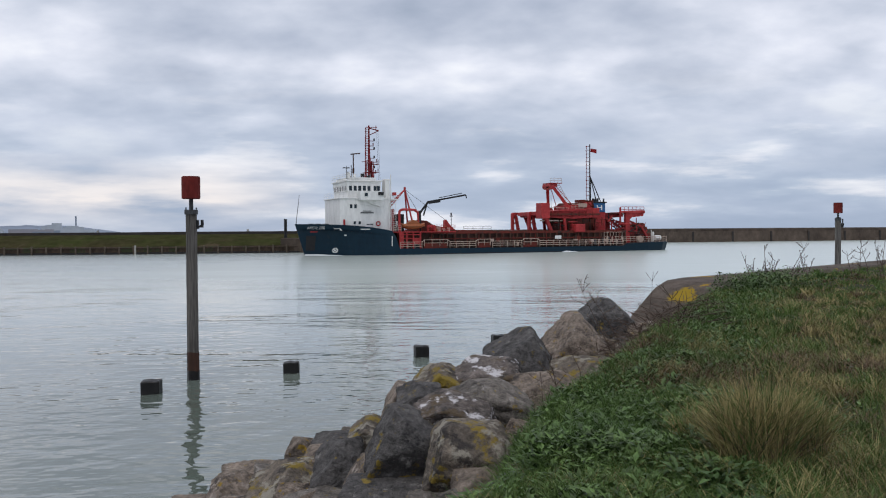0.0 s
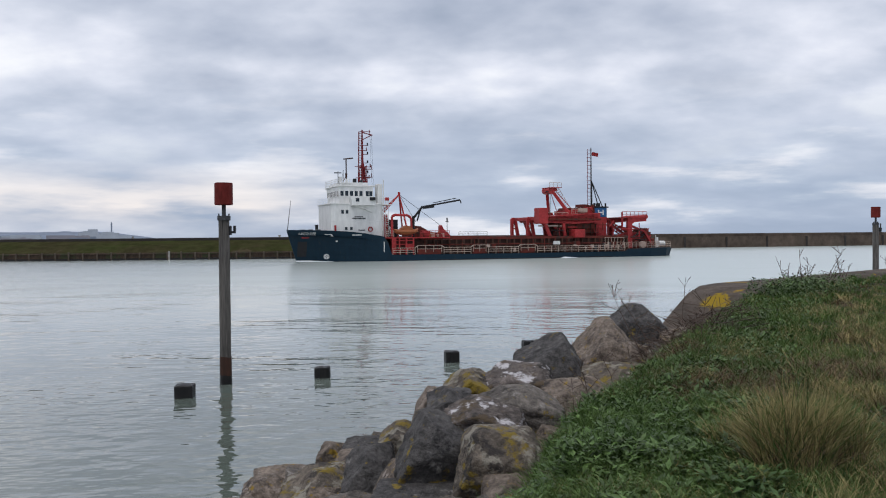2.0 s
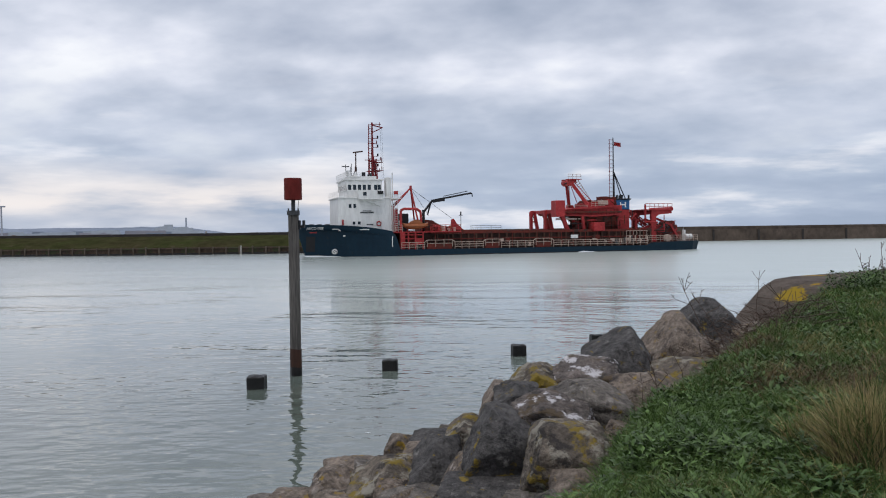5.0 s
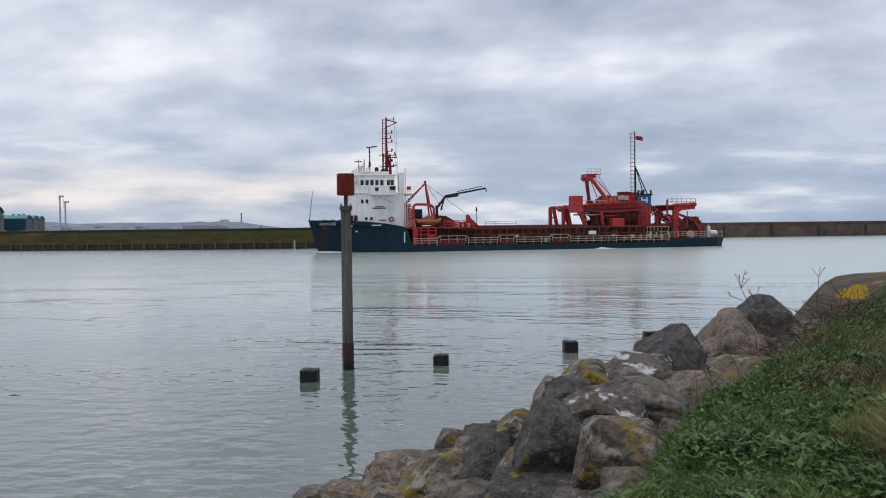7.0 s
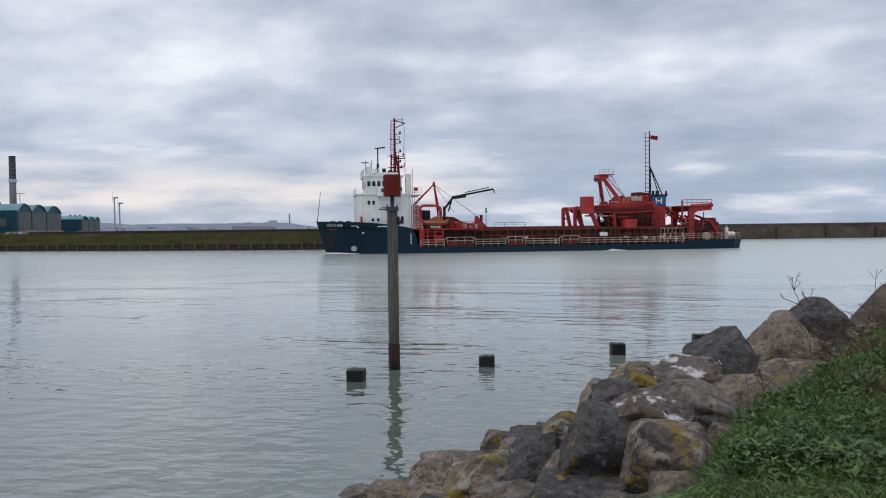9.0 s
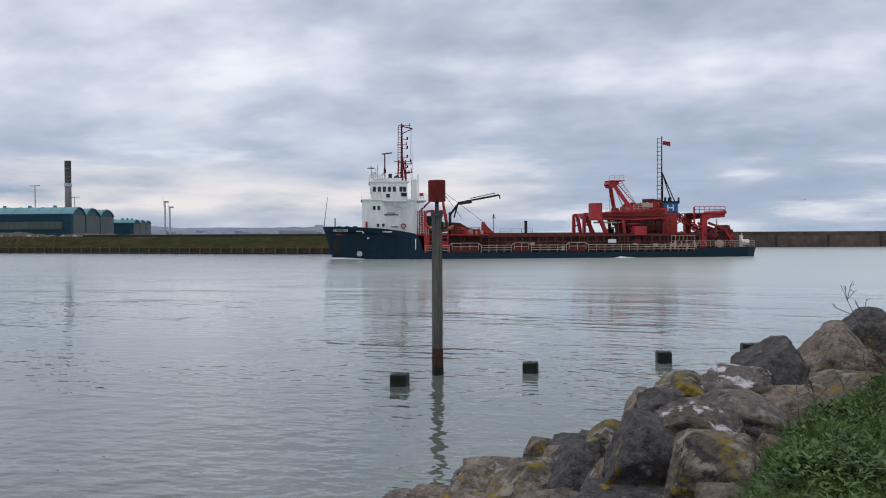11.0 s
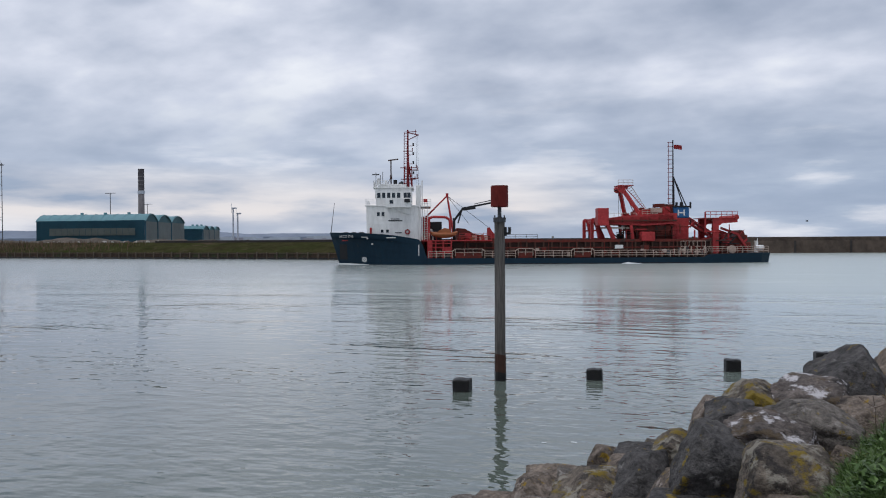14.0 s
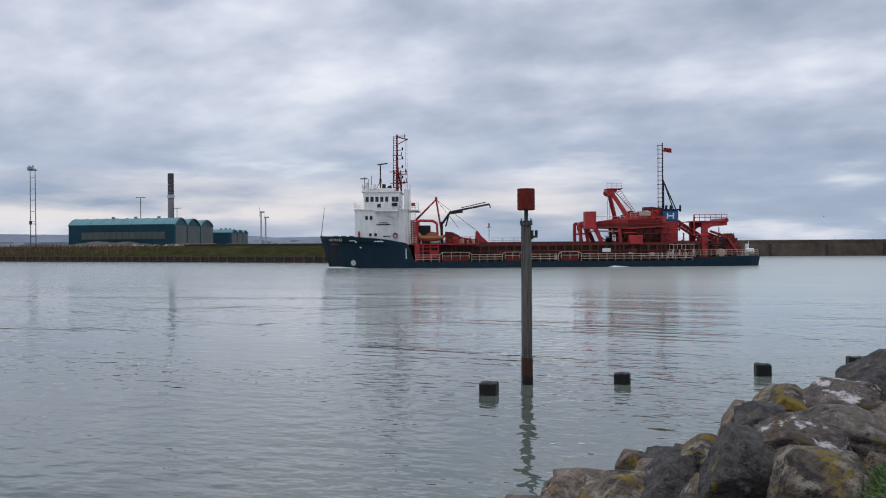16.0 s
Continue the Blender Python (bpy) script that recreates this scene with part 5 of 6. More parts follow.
    part("stern_winch", bar((-51.6, -1.5, 4.4), (-51.6, 2.1, 4.4), 0.55, 12), RUST, ship)
    part("brace", beam((-44.9, 2.0, 3.3), (-47.4, 2.0, 4.1), 0.25, 0.3), RED, ship)
    part("brace", beam((-52.6, 1.9, 3.6), (-50.6, 1.9, 1.4), 0.25, 0.3), RED, ship)
    part("brace", beam((-50.0, 2.1, 3.6), (-48.2, 2.1, 1.5), 0.25, 0.3), RED, ship)
    for y in (2.6, -1.4):
        part("lifting_arm", beam((-48.2, y, 5.3), (-50.9, y, 4.3), 0.28, 0.34), RED, ship, "red cranked lifting arm")
        part("lifting_arm", beam((-50.8, y, 4.4), (-52.3, y, 2.2), 0.28, 0.34), RED, ship)
        part("ram", bar((-48.0, y, 3.2), (-50.3, y, 4.3), 0.1, 8), GALV, ship)
    for x, z in ((-50.9, 2.2), (-52.4, 2.5), (-48.6, 2.3)):
        part("stern_gear", box(x - 0.5, x + 0.5, 1.9, 2.7, z - 0.7, z + 0.6, 0.12), RUST, ship)
    web = bmesh.new()
    for i in range(7):
        x = -41.2 - 0.62 * i
        bar((x, 5.3, 1.0), (x, 5.3, 3.3), 0.04, 5, web)
        bar((x, 5.3, 1.0 + 0.3 * (i % 3)), (x - 0.62, 5.3, 2.4 + 0.3 * (i % 2)), 0.035, 5, web)
    for z in (1.7, 2.5, 3.3):
        bar((-41.2, 5.3, z), (-45.0, 5.3, z), 0.04, 5, web)
    part("pipe_rack", web, CREAM, ship, "pale steel rack of pipes and valves")
    part("hose_reel", bar((-49.3, 4.0, 2.0), (-49.3, 4.7, 2.0), 0.6, 14), CREAM, ship)
    railing("stern_rail", -45.2, -54.6, 5.1, 1.45, 1.0, CREAM, ship, 3, 0.8, 0.035)
    part("vent_post", bar((-54.2, 1.5, 1.5), (-54.2, 1.5, 3.3), 0.28, 10), WHITE, ship)
    part("life_raft", bar((-54.6, 3.2, 2.2), (-53.4, 3.2, 2.2), 0.42, 12), WHITE, ship, "white life raft canister")
    part("stern_light", bar((-55.0, 0, 1.5), (-55.0, 0, 3.7), 0.05, 6), WHITE, ship)


build_plant()


def build_pipework():
    """Pipes, brackets and hand-gear that crowd the plant and the decks."""
    rnd = random.Random(21)
    for i in range(34):
        x, y = rnd.uniform(-52, -30), rnd.uniform(2.2, 4.6)
        z = rnd.uniform(3.5, 5.6) if x > -44 else rnd.uniform(1.8, 5.0)
        dx, dz = rnd.choice([(1.8, 0), (0.0, 1.4), (1.2, 0.9), (-1.0, 1.1), (2.4, 0.1)])
        part("pipe", bar((x, y, z), (x + dx, y, z + dz), rnd.uniform(0.05, 0.13), 7), rnd.choice([RED, RED, RUST, DARK_RUST, BLACK]), ship)
    for i in range(26):
        x = rnd.uniform(-44.5, -8)
        z = rnd.uniform(1.0, 2.3)
        part("deck_fitting", box(x, x + rnd.uniform(0.2, 0.9), 5.05, 5.5, z, z + rnd.uniform(0.2, 0.7), 0.03), rnd.choice([RUST, DARK_RUST, BROWN_STEEL, CREAM]), ship)
    for i in range(12):
        x = rnd.uniform(-12.0, -7.8)
        part("deck_locker", box(x, x + rnd.uniform(0.3, 0.8), 4.4, 5.2, 3.66, 3.66 + rnd.uniform(0.3, 0.9), 0.03), rnd.choice([RED, RUST, ORANGE, CREAM]), ship)
    for i in range(9):
        x = rnd.uniform(-4.2, -1.6)
        part("boat_deck_gear", bar((x, 3.2, 3.7), (x + rnd.uniform(-0.3, 0.3), 3.2, rnd.uniform(4.6, 6.0)), 0.07, 6), rnd.choice([RED, WHITE, GALV]), ship)


build_pipework()


def build_wake():
    """Small rigid crests of broken water that travel with the ship."""
    for name, pts in (("bow_wave", [(10.9, 0.4, 0.16), (9.2, 1.9, 0.20), (7.6, 3.0, 0.12), (6.0, 4.2, 0.05)]), ("side_wave", [(-31.8, 6.7, 0.02), (-32.7, 6.75, 0.22), (-33.6, 6.8, 0.12), (-34.8, 6.9, 0.03)])):
        secs = []
        for x, y, h in pts:
            secs.append([(x, y - 0.2, -0.1), (x, y + 0.02, h), (x, y + 0.25, h * 0.5), (x, y + 0.6, -0.05)])
        part(name, shell(secs), FOAM, ship, "white broken water along the hull", True)


build_wake()


# ---- the far shore ----
def hall(corner, along, across, length, widths, eave, rise, strip=None, label=""):
    """Barrel-vaulted halls side by side. along and across are unit steps in plan from the near corner."""
    t = thing("industrial_shed", pose(*corner, 0), label, "shed", "quayside sheds")
    A, C = Vector((*along, 0)), Vector((*across, 0))
    o = 0.0
    for i, w in enumerate(widths):
        rows = []
        for k in range(13):
            s = k / 12
            rows.append((o + w * s, eave + rise * math.sin(math.pi * s) ** 0.8))
        for a0 in (0.0, length):
            body = bmesh.new()
            body.faces.new([body.verts.new(A * a0 + C * c + Vector((0, 0, z))) for c, z in [(o, 2.0)] + rows + [(o + w, 2.0)]])
            bmesh.ops.solidify(body, geom=body.faces, thickness=0.2)
            part("gable", body, SHED_ROOF, t, "blue-green gable cladding")
        face = bmesh.new()
        face.faces.new([face.verts.new(A * -0.5 + C * c + Vector((0, 0, z))) for c, z in ((o + 0.9, 4.0), (o + w - 0.9, 4.0), (o + w - 0.9, eave - 0.2), (o + 0.9, eave - 0.2))])
        bmesh.ops.solidify(face, geom=face.faces, thickness=0.2)
        part("gable_panel", face, SHED_GABLE, t, "pale grey translucent gable panel")
        roof = shell([[A * a + C * c + Vector((0, 0, z + dz)) for c, z in rows] for a, dz in ((-0.8, 0.15), (length + 0.8, 0.15))], cap=False)
        bmesh.ops.solidify(roof, geom=roof.faces, thickness=0.25)
        part("vault_roof", roof, SHED_ROOF, t, "pale blue-green curved roof")
        n = max(3, int(length / 6))
        for j in range(n + 1):
            ribs = bmesh.new()
            for (c0, z0), (c1, z1) in zip(rows, rows[1:]):
                p, q = A * (length * j / n) + C * c0, A * (length * j / n) + C * c1
                bar(p + Vector((0, 0, z0 + 0.25)), q + Vector((0, 0, z1 + 0.25)), 0.12, 4, ribs)
            part("roof_rib", ribs, SHED_ROOF, t)
        post = bar(C * o + Vector((0, 0, 2)) - A * 0.3, C * o + Vector((0, 0, eave)) - A * 0.3, 0.35, 6)
        part("corner_post", post, SHED_WALL, t)
        o += w
    wall = bmesh.new()
    for a0, a1, z0, z1, off in ((0, length, 2.0, eave + 0.4, 0.0),):
        vs = [A * a + C * (-0.4 + off) + Vector((0, 0, z)) for a, z in ((a0, z0), (a1, z0), (a1, z1), (a0, z1))]
        wall.faces.new([wall.verts.new(p) for p in vs])
    bmesh.ops.solidify(wall, geom=wall.faces, thickness=0.3)
    part("side_wall", wall, SHED_WALL, t, "dark blue side cladding")
    if strip:
        a0, a1, z0, z1 = strip
        n = 14
        for j in range(n):
            b0, b1 = a0 + (a1 - a0) * j / n, a0 + (a1 - a0) * (j + 1) / n - 0.15
            sp = bmesh.new()
            sp.faces.new([sp.verts.new(A * a + C * -0.9 + Vector((0, 0, z))) for a, z in ((b0, z0), (b1, z0), (b1, z1), (b0, z1))])
            bmesh.ops.solidify(sp, geom=sp.faces, thickness=0.1)
            part("light_panel", sp, SHED_STRIP, t)
    for j in range(3):
        p = A * (length * (0.2 + 0.22 * j)) + C * (widths[0] / 2)
        part("roof_vent", box(p.x - 0.6, p.x + 0.6, p.y - 0.6, p.y + 0.6, eave + rise, eave + rise + 1.1, 0.1), SHED_ROOF, t)
    return t


hall((-280, 326.5), (-0.995, -0.1), (-0.38, 0.925), 63, (19, 23, 25), 13.6, 3.6, (5, 55, 6.6, 10.2), "long blue-clad vaulted industrial sheds on the quay")
hall((-373, 495), (-0.80, -0.60), (-0.42, 0.907), 14, (20, 20, 20), 11.8, 2.6, None, "smaller blue vaulted sheds farther along the quay")


def chimney():
    t = thing("power_station_chimney", pose(-751.5, 870.5, 0), "tall pale brick power station chimney with a dark top", "chimney")
    part("shaft", bar((0, 0, 0), (0, 0, 92), 4.4, 24, None, 3.6), STACK, t, smooth=True)
    part("shaft_crown", bar((0, 0, 90), (0, 0, 97.5), 3.9, 24), STACK_TOP, t, "sooty dark crown")
    part("dark_band", bar((0, 0, 70), (0, 0, 90), 3.9, 24), STACK_TOP, t)
    for z in (72, 77, 82, 87):
        part("hoop", bar((0, 0, z), (0, 0, z + 0.7), 4.05, 24), STACK, t)
    part("pale_band", bar((0, 0, 65), (0, 0, 69), 4.5, 24), HAZY, t)
    part("plinth", box(-6, 6, -6, 6, 0, 33, 0.5), STACK, t)


chimney()


def wind_turbine(x, y, hub, yaw, spin):
    t = thing("wind_turbine", pose(x, y, 2, 0, 0, yaw), "small white two-stage wind turbine on a slim tower", "wind turbine", "small wind turbines")
    part("tower", bar((0, 0, 0), (0, 0, hub), 0.55, 12, None, 0.4), HAZY, t)
    part("nacelle", box(-0.7, 2.2, -0.6, 0.6, hub - 0.3, hub + 0.6, 0.15), HAZY, t)
    for k in range(3):
        a = radians(spin + 120 * k)
        part("blade", beam((-0.9, 0, hub + 0.1), (-0.9, 3.6 * math.sin(a), hub + 0.1 + 3.6 * math.cos(a)), 0.16, 0.4), HAZY, t)
    return t


wind_turbine(-298.5, 426, 21.2, 35, 20)
wind_turbine(-307.7, 444, 18.6, 35, 75)


def light_tower():
    t = thing("floodlight_tower", pose(-249.2, 216.5, 2), "tall slim twin-leg floodlight tower", "light tower")
    for k in (0, 1):
        part("leg", bar((1.7 * k - 0.85, 0.8 * k, 0), (1.5 * k - 0.75, 0.8 * k, 29.5), 0.15, 8, None, 0.11), GALV, t)
    for z in (5.0, 9.5, 10.4, 14.0, 18.0, 22.0, 26.0):
        part("rung_frame", bar((-0.8, 0, z), (0.8, 0.8, z), 0.09, 5), GALV, t)
    part("control_box", box(-1.2, -0.5, -0.3, 0.4, 9.3, 10.6, 0.05), GALV, t)
    part("head_frame", box(-1.6, 1.6, -0.4, 1.1, 28.6, 28.9, 0.05), GALV, t)
    for i in range(4):
        part("floodlight", box(-1.5 + 0.8 * i, -0.95 + 0.8 * i, -0.8, -0.3, 28.9, 29.9 + 0.4 * (i % 2), 0.06), HAZY, t)


light_tower()


def lamp_column(x, y, top, w):
    t = thing("lamp_column", pose(x, y, 2), "thin grey lamp column with a cross arm", "lamp post", "yard lamps")
    part("column", bar((0, 0, 0), (0, 0, top), 0.25, 6), GALV, t)
    part("cross_arm", bar((-w, 0, top), (w, 0, top), 0.2, 6), GALV, t)


lamp_column(-406.6, 441, 33.9, 4.2)
lamp_column(-518.9, 609, 35, 5)


def build_yard():
    """The quay yard left of the turf bank: brown reed edge and heaps of gravel."""
    rnd = random.Random(8)
    for i, (x, y, w, dpt, h) in enumerate(((-214, 225, 34, 12, 2.0), (-196, 238, 34, 10, 1.7), (-240, 240, 46, 14, 2.6), (-180, 246, 30, 8, 1.2), (-166, 252, 26, 8, 1.0), (-268, 236, 40, 12, 1.6))):
        bm = bmesh.new()
        nx, ny = 28, 12
        g = [[bm.verts.new((x + w * (a / nx - 0.5), y + dpt * (b / ny - 0.5), 2.9 + h * max(0, (1 - (2 * a / nx - 1) ** 2)) * max(0, 1 - (2 * b / ny - 1) ** 2) * (0.7 + 0.7 * noise.noise((a * 0.22 + i * 9, b * 0.3, 1))) + 0.3 * noise.noise((a * 0.9, b * 0.9, i)))) for a in range(nx + 1)] for b in range(ny + 1)]
        for r0, r1 in zip(g, g[1:]):
            for k in range(nx):
                bm.faces.new((r0[k], r0[k + 1], r1[k + 1], r1[k]))
        tagged(part("earth_mound", bm, RUBBLE, smooth=True), "low heap of brown gravel and rubble in the yard", "gravel heap", "heaps in the yard")
    bm = box(-460, -150, 205, 1200, 0.5, 3.0)
    tagged(part("ground_yard", bm, RUBBLE), "flat brown gravel yard behind the quay", "yard", kind="structure")
    for i in range(46):
        x = rnd.uniform(-232, -178)
        y = rnd.uniform(212, 222)
        s = rnd.uniform(0.25, 0.8)
        bm = bmesh.new()
        bmesh.ops.create_icosphere(bm, subdivisions=2, radius=s)
        for v in bm.verts:
            v.co *= 1 + 0.3 * noise.noise(v.co * 2 + Vector((i, 0, 0)))
        o = part("rubble_block", bm, PALE_POST if i % 3 == 0 else RUBBLE)
        o.matrix_basis = pose(x, y, 3.2, 0, 0, rnd.uniform(0, 90))
        tagged(o, "pale broken rubble block on the yard", "rubble", "rubble blocks in the yard")


build_yard()


def build_distance():
    def ridge(name, a0, a1, dist, base, amp, seed, material):
        bm = bmesh.new()
        n = 90
        lo, hi, back = [], [], []
        for i in range(n + 1):
            a = radians(a0 + (a1 - a0) * i / n)
            e = min(1, i / 10, (n - i) / 14)
            h = (base + amp * noise.noise((i * 0.07 + seed, 0, 0)) + 0.25 * amp * noise.noise((i * 0.4 + seed, 3, 0))) * max(0, e) ** 0.7
            x, y = dist * math.sin(a), dist * math.cos(a)
            lo.append(bm.verts.new((x, y, -3)))
            hi.append(bm.verts.new((x * 1.06, y * 1.06, h)))
            back.append(bm.verts.new((x * 1.2, y * 1.2, -3)))
        for i in range(n):
            bm.faces.new((lo[i], lo[i + 1], hi[i + 1], hi[i]))
            bm.faces.new((hi[i], hi[i + 1], back[i + 1], back[i]))
        return tagged(part(name, bm, material, smooth=True), "hazy blue-grey downland on the skyline", "hills", kind="structure")

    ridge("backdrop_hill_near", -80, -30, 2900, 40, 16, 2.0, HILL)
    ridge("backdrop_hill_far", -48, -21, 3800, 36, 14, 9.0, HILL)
    rnd = random.Random(3)
    # the town along the coast: low terraces, a few blocks and one slim mast
    for i in range(90):
        a = radians(rnd.uniform(-62, -24.5))
        d = rnd.uniform(1500, 2700)
        w, h = rnd.uniform(14, 60), rnd.uniform(5, 10) + (d - 1500) * 0.006
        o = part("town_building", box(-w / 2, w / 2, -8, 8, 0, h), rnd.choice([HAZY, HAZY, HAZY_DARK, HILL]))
        o.matrix_basis = pose(d * math.sin(a), d * math.cos(a), 0, 0, 0, -math.degrees(a))
        tagged(o, "distant hazy town building by the shore", "building", "distant town")
    for a, w, h in ((-25.35, 26, 33), (-25.0, 34, 40), (-24.55, 14, 26), (-24.1, 42, 30), (-23.7, 30, 26), (-25.7, 20, 28), (-23.2, 50, 16)):
        a = radians(a)
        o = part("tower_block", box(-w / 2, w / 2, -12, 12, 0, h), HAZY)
        o.matrix_basis = pose(3450 * math.sin(a), 3450 * math.cos(a), 0, 0, 0, -math.degrees(a))
        tagged(o, "pale hazy tower block on the coast", "tower block", "distant tower blocks")
    o = part("slender_tower", bar((0, 0, 0), (0, 0, 68), 3, 8), HILL)
    o.matrix_basis = pose(-1418, 3200, 0)
    tagged(o, "very slim tall observation tower in haze", "tower")


build_distance()


def pier_post(x, y, z0, z1, r, material, label):
    bm = bar((0, 0, z0), (0, 0, z1), r, 8)
    bar((0, 0, z1 - 0.12), (0, 0, z1 + 0.05), r * 1.15, 8, bm)
    o = part("mooring_post", bm, material)
    o.matrix_basis = pose(x, y, 0)
    return tagged(o, label, "post", "posts on the piers")


pier_post(-28.8, 151.5, 2.3, 6.0, 0.28, BLACK, "dark round timber post at the pier head")
pier_post(118.6, 248.5, 3.0, 7.3, 0.15, GALV, "slim grey pole on the breakwater")
pier_post(120.4, 249.5, 3.0, 6.4, 0.22, GALV, "slim grey pole on the breakwater")
pier_post(-52.9, 142.2, -1, 1.5, 0.15, PALE_POST, "pale painted pile at the quay edge")
pier_post(-64, 153.5, 3.3, 4.15, 0.2, PALE_POST, "small pale bollard on the turf bank")
pier_post(-37, 157, 3.3, 4.2, 0.2, PALE_POST, "small pale bollard on the turf bank")


# ---- grass, weeds and twigs on the bank ----
rng = np.random.default_rng(5)


def lay_blades(name, material, label, category, roots, length, width, lean, segs=2):
    """Many bent blades as one mesh. roots: n x 3; length, width, lean: n."""
    n = len(roots)
    az = rng.uniform(0, 2 * np.pi, n)
    out = np.stack([np.cos(az), np.sin(az), np.zeros(n)], 1)
    face = rng.uniform(-0.9, 0.9, n)
    side = np.stack([np.cos(face), np.sin(face), np.zeros(n)], 1)
    rows = []
    for k in range(segs + 1):
        s = k / segs
        c = roots + out * (length * lean * s ** 1.8)[:, None] + np.array([0, 0, 1.0]) * (length * (s - 0.35 * lean * s * s))[:, None]
        w = (width * (1 - s) ** 0.7 * 0.5)[:, None] * side
        rows += [c] if k == segs else [c - w, c + w]
    m = len(rows)
    verts = np.stack(rows, 1).reshape(-1, 3)
    base = np.arange(n)[:, None] * m
    faces = []
    for k in range(segs - 1):
        faces.append(np.concatenate([base + 2 * k, base + 2 * k + 1, base + 2 * k + 3, base + 2 * k + 2], 1))
    tip = np.concatenate([base + 2 * (segs - 1), base + 2 * (segs - 1) + 1, base + m - 1], 1)
    quads = np.concatenate(faces) if faces else np.zeros((0, 4), int)
    me = bpy.data.meshes.new(name)
    me.vertices.add(len(verts))
    me.vertices.foreach_set("co", verts.astype(np.float32).ravel())
    loops = np.concatenate([quads.ravel(), tip.ravel()])
    me.loops.add(len(loops))
    me.loops.foreach_set("vertex_index", loops.astype(np.int32))
    starts = np.concatenate([np.arange(len(quads)) * 4, len(quads) * 4 + np.arange(len(tip)) * 3])
    me.polygons.add(len(starts))
    me.polygons.foreach_set("loop_start", starts.astype(np.int32))
    me.update(calc_edges=True)
    me.materials.append(material)
    return tagged(new(name, me), label, category, kind="stuff")


def on_bank(n, near, far, spread=(-0.12, 0.66), inset=(0.0, 99.0)):
    """Random places on the turf, thinning with distance from the path's corner."""
    dep = near * (far / near) ** rng.random(n * 2)
    tx = rng.uniform(*spread, n * 2)
    x, y = dep * tx, dep
    u, d = (x + y) * R2, (y - x) * R2
    e = np.interp(u, [-20, 0, 4.1, 6.2, 9.2, 13.7, 18, 21, 22, 200], [2.0, 2.6, 3.7, 5.1, 6.0, 8.0, 9.6, 10.6, 10.8, 10.8])
    ins = e - d + rng.normal(0, 0.12, n * 2)
    ok = (ins > inset[0]) & (ins < inset[1])
    x, y = x[ok][:n], y[ok][:n]
    z = np.array([ground_height(a, b) for a, b in zip(x, y)])
    return np.stack([x, y, z - 0.01], 1)


def field(p, s, seed):
    return np.array([noise.noise((a * s, b * s, seed)) for a, b, _ in p])


def build_turf():
    p = on_bank(130000, 3.6, 45)
    f, g = field(p, 0.55, 3.3), field(p, 2.2, 8.1)
    dry = rng.random(len(p)) < np.clip(0.09 + 0.5 * f + 0.3 * g, 0.02, 0.7)
    tall = 1 + 0.9 * np.clip(g, -0.6, 1) + 0.5 * f
    ln = rng.uniform(0.04, 0.13, len(p)) * tall
    wd = np.maximum(rng.uniform(0.003, 0.006, len(p)), p[:, 1] * 0.00065)
    lean = rng.uniform(0.2, 1.0, len(p))
    k = ~dry
    lay_blades("grass", GRASS, "short mixed green grass on the bank", "grass", p[k], ln[k], wd[k], lean[k])
    lay_blades("dry_grass", STRAW, "dry straw-coloured grass among the green", "grass", p[dry], ln[dry] * 1.25, wd[dry] * 0.8, lean[dry] * 1.2)


def build_dead_patches():
    p = on_bank(30000, 4.0, 30, (-0.05, 0.66), (0.1, 12.0))
    f = field(p, 0.8, 5.5) + 0.4 * field(p, 2.7, 9.5)
    p = p[f + rng.normal(0, 0.12, len(p)) > 0.22]
    lay_blades("dead_grass", DEAD, "flattened brown dead grass in patches", "grass", p, rng.uniform(0.08, 0.24, len(p)), np.maximum(0.004, p[:, 1] * 0.0006), rng.uniform(0.8, 1.7, len(p)), 3)
    # two beds of broken brown stems
    for x, y, r in ((2.6, 8.3, 0.42), (4.1, 8.9, 0.5), (2.2, 10.6, 0.4)):
        q = np.stack([rng.normal(x, r, 1500), rng.normal(y, r * 0.9, 1500)], 1)
        p = np.array([(a, b, ground_height(a, b)) for a, b in q])
        lay_blades("dead_stems", DEAD, "bed of broken brown stems in the turf", "grass", p, rng.uniform(0.10, 0.32, len(p)), np.full(len(p), 0.007), rng.uniform(0.5, 1.6, len(p)), 3)
    p = on_bank(1900, 4.0, 20, (0.0, 0.66), (1.6, 9.0))
    lay_blades("stray_straw", STRAW, "single long pale straw blades", "grass", p, rng.uniform(0.15, 0.38, len(p)), np.maximum(0.005, p[:, 1] * 0.0007), rng.uniform(0.5, 1.5, len(p)), 4)


def build_back_turf():
    """The turf round and behind the standing place."""
    n = 26000
    x, y = rng.uniform(-9, 22, n), rng.uniform(-14, 7, n)
    u, d = (x + y) * R2, (y - x) * R2
    e = np.interp(u, [-20, 0, 4.1, 6.2], [2.0, 2.6, 3.7, 5.1])
    k = (d < e) & (x * x + y * y > 0.3)
    x, y = x[k], y[k]
    p = np.stack([x, y, [ground_height(a, b) for a, b in zip(x, y)]], 1)
    m = len(p)
    h = np.minimum(rng.uniform(0.05, 0.16, m), 0.16)
    lay_blades("path_side_grass", GRASS, "trodden green grass round the standing place", "grass", p, h, rng.uniform(0.008, 0.02, m), rng.uniform(0.4, 1.2, m))


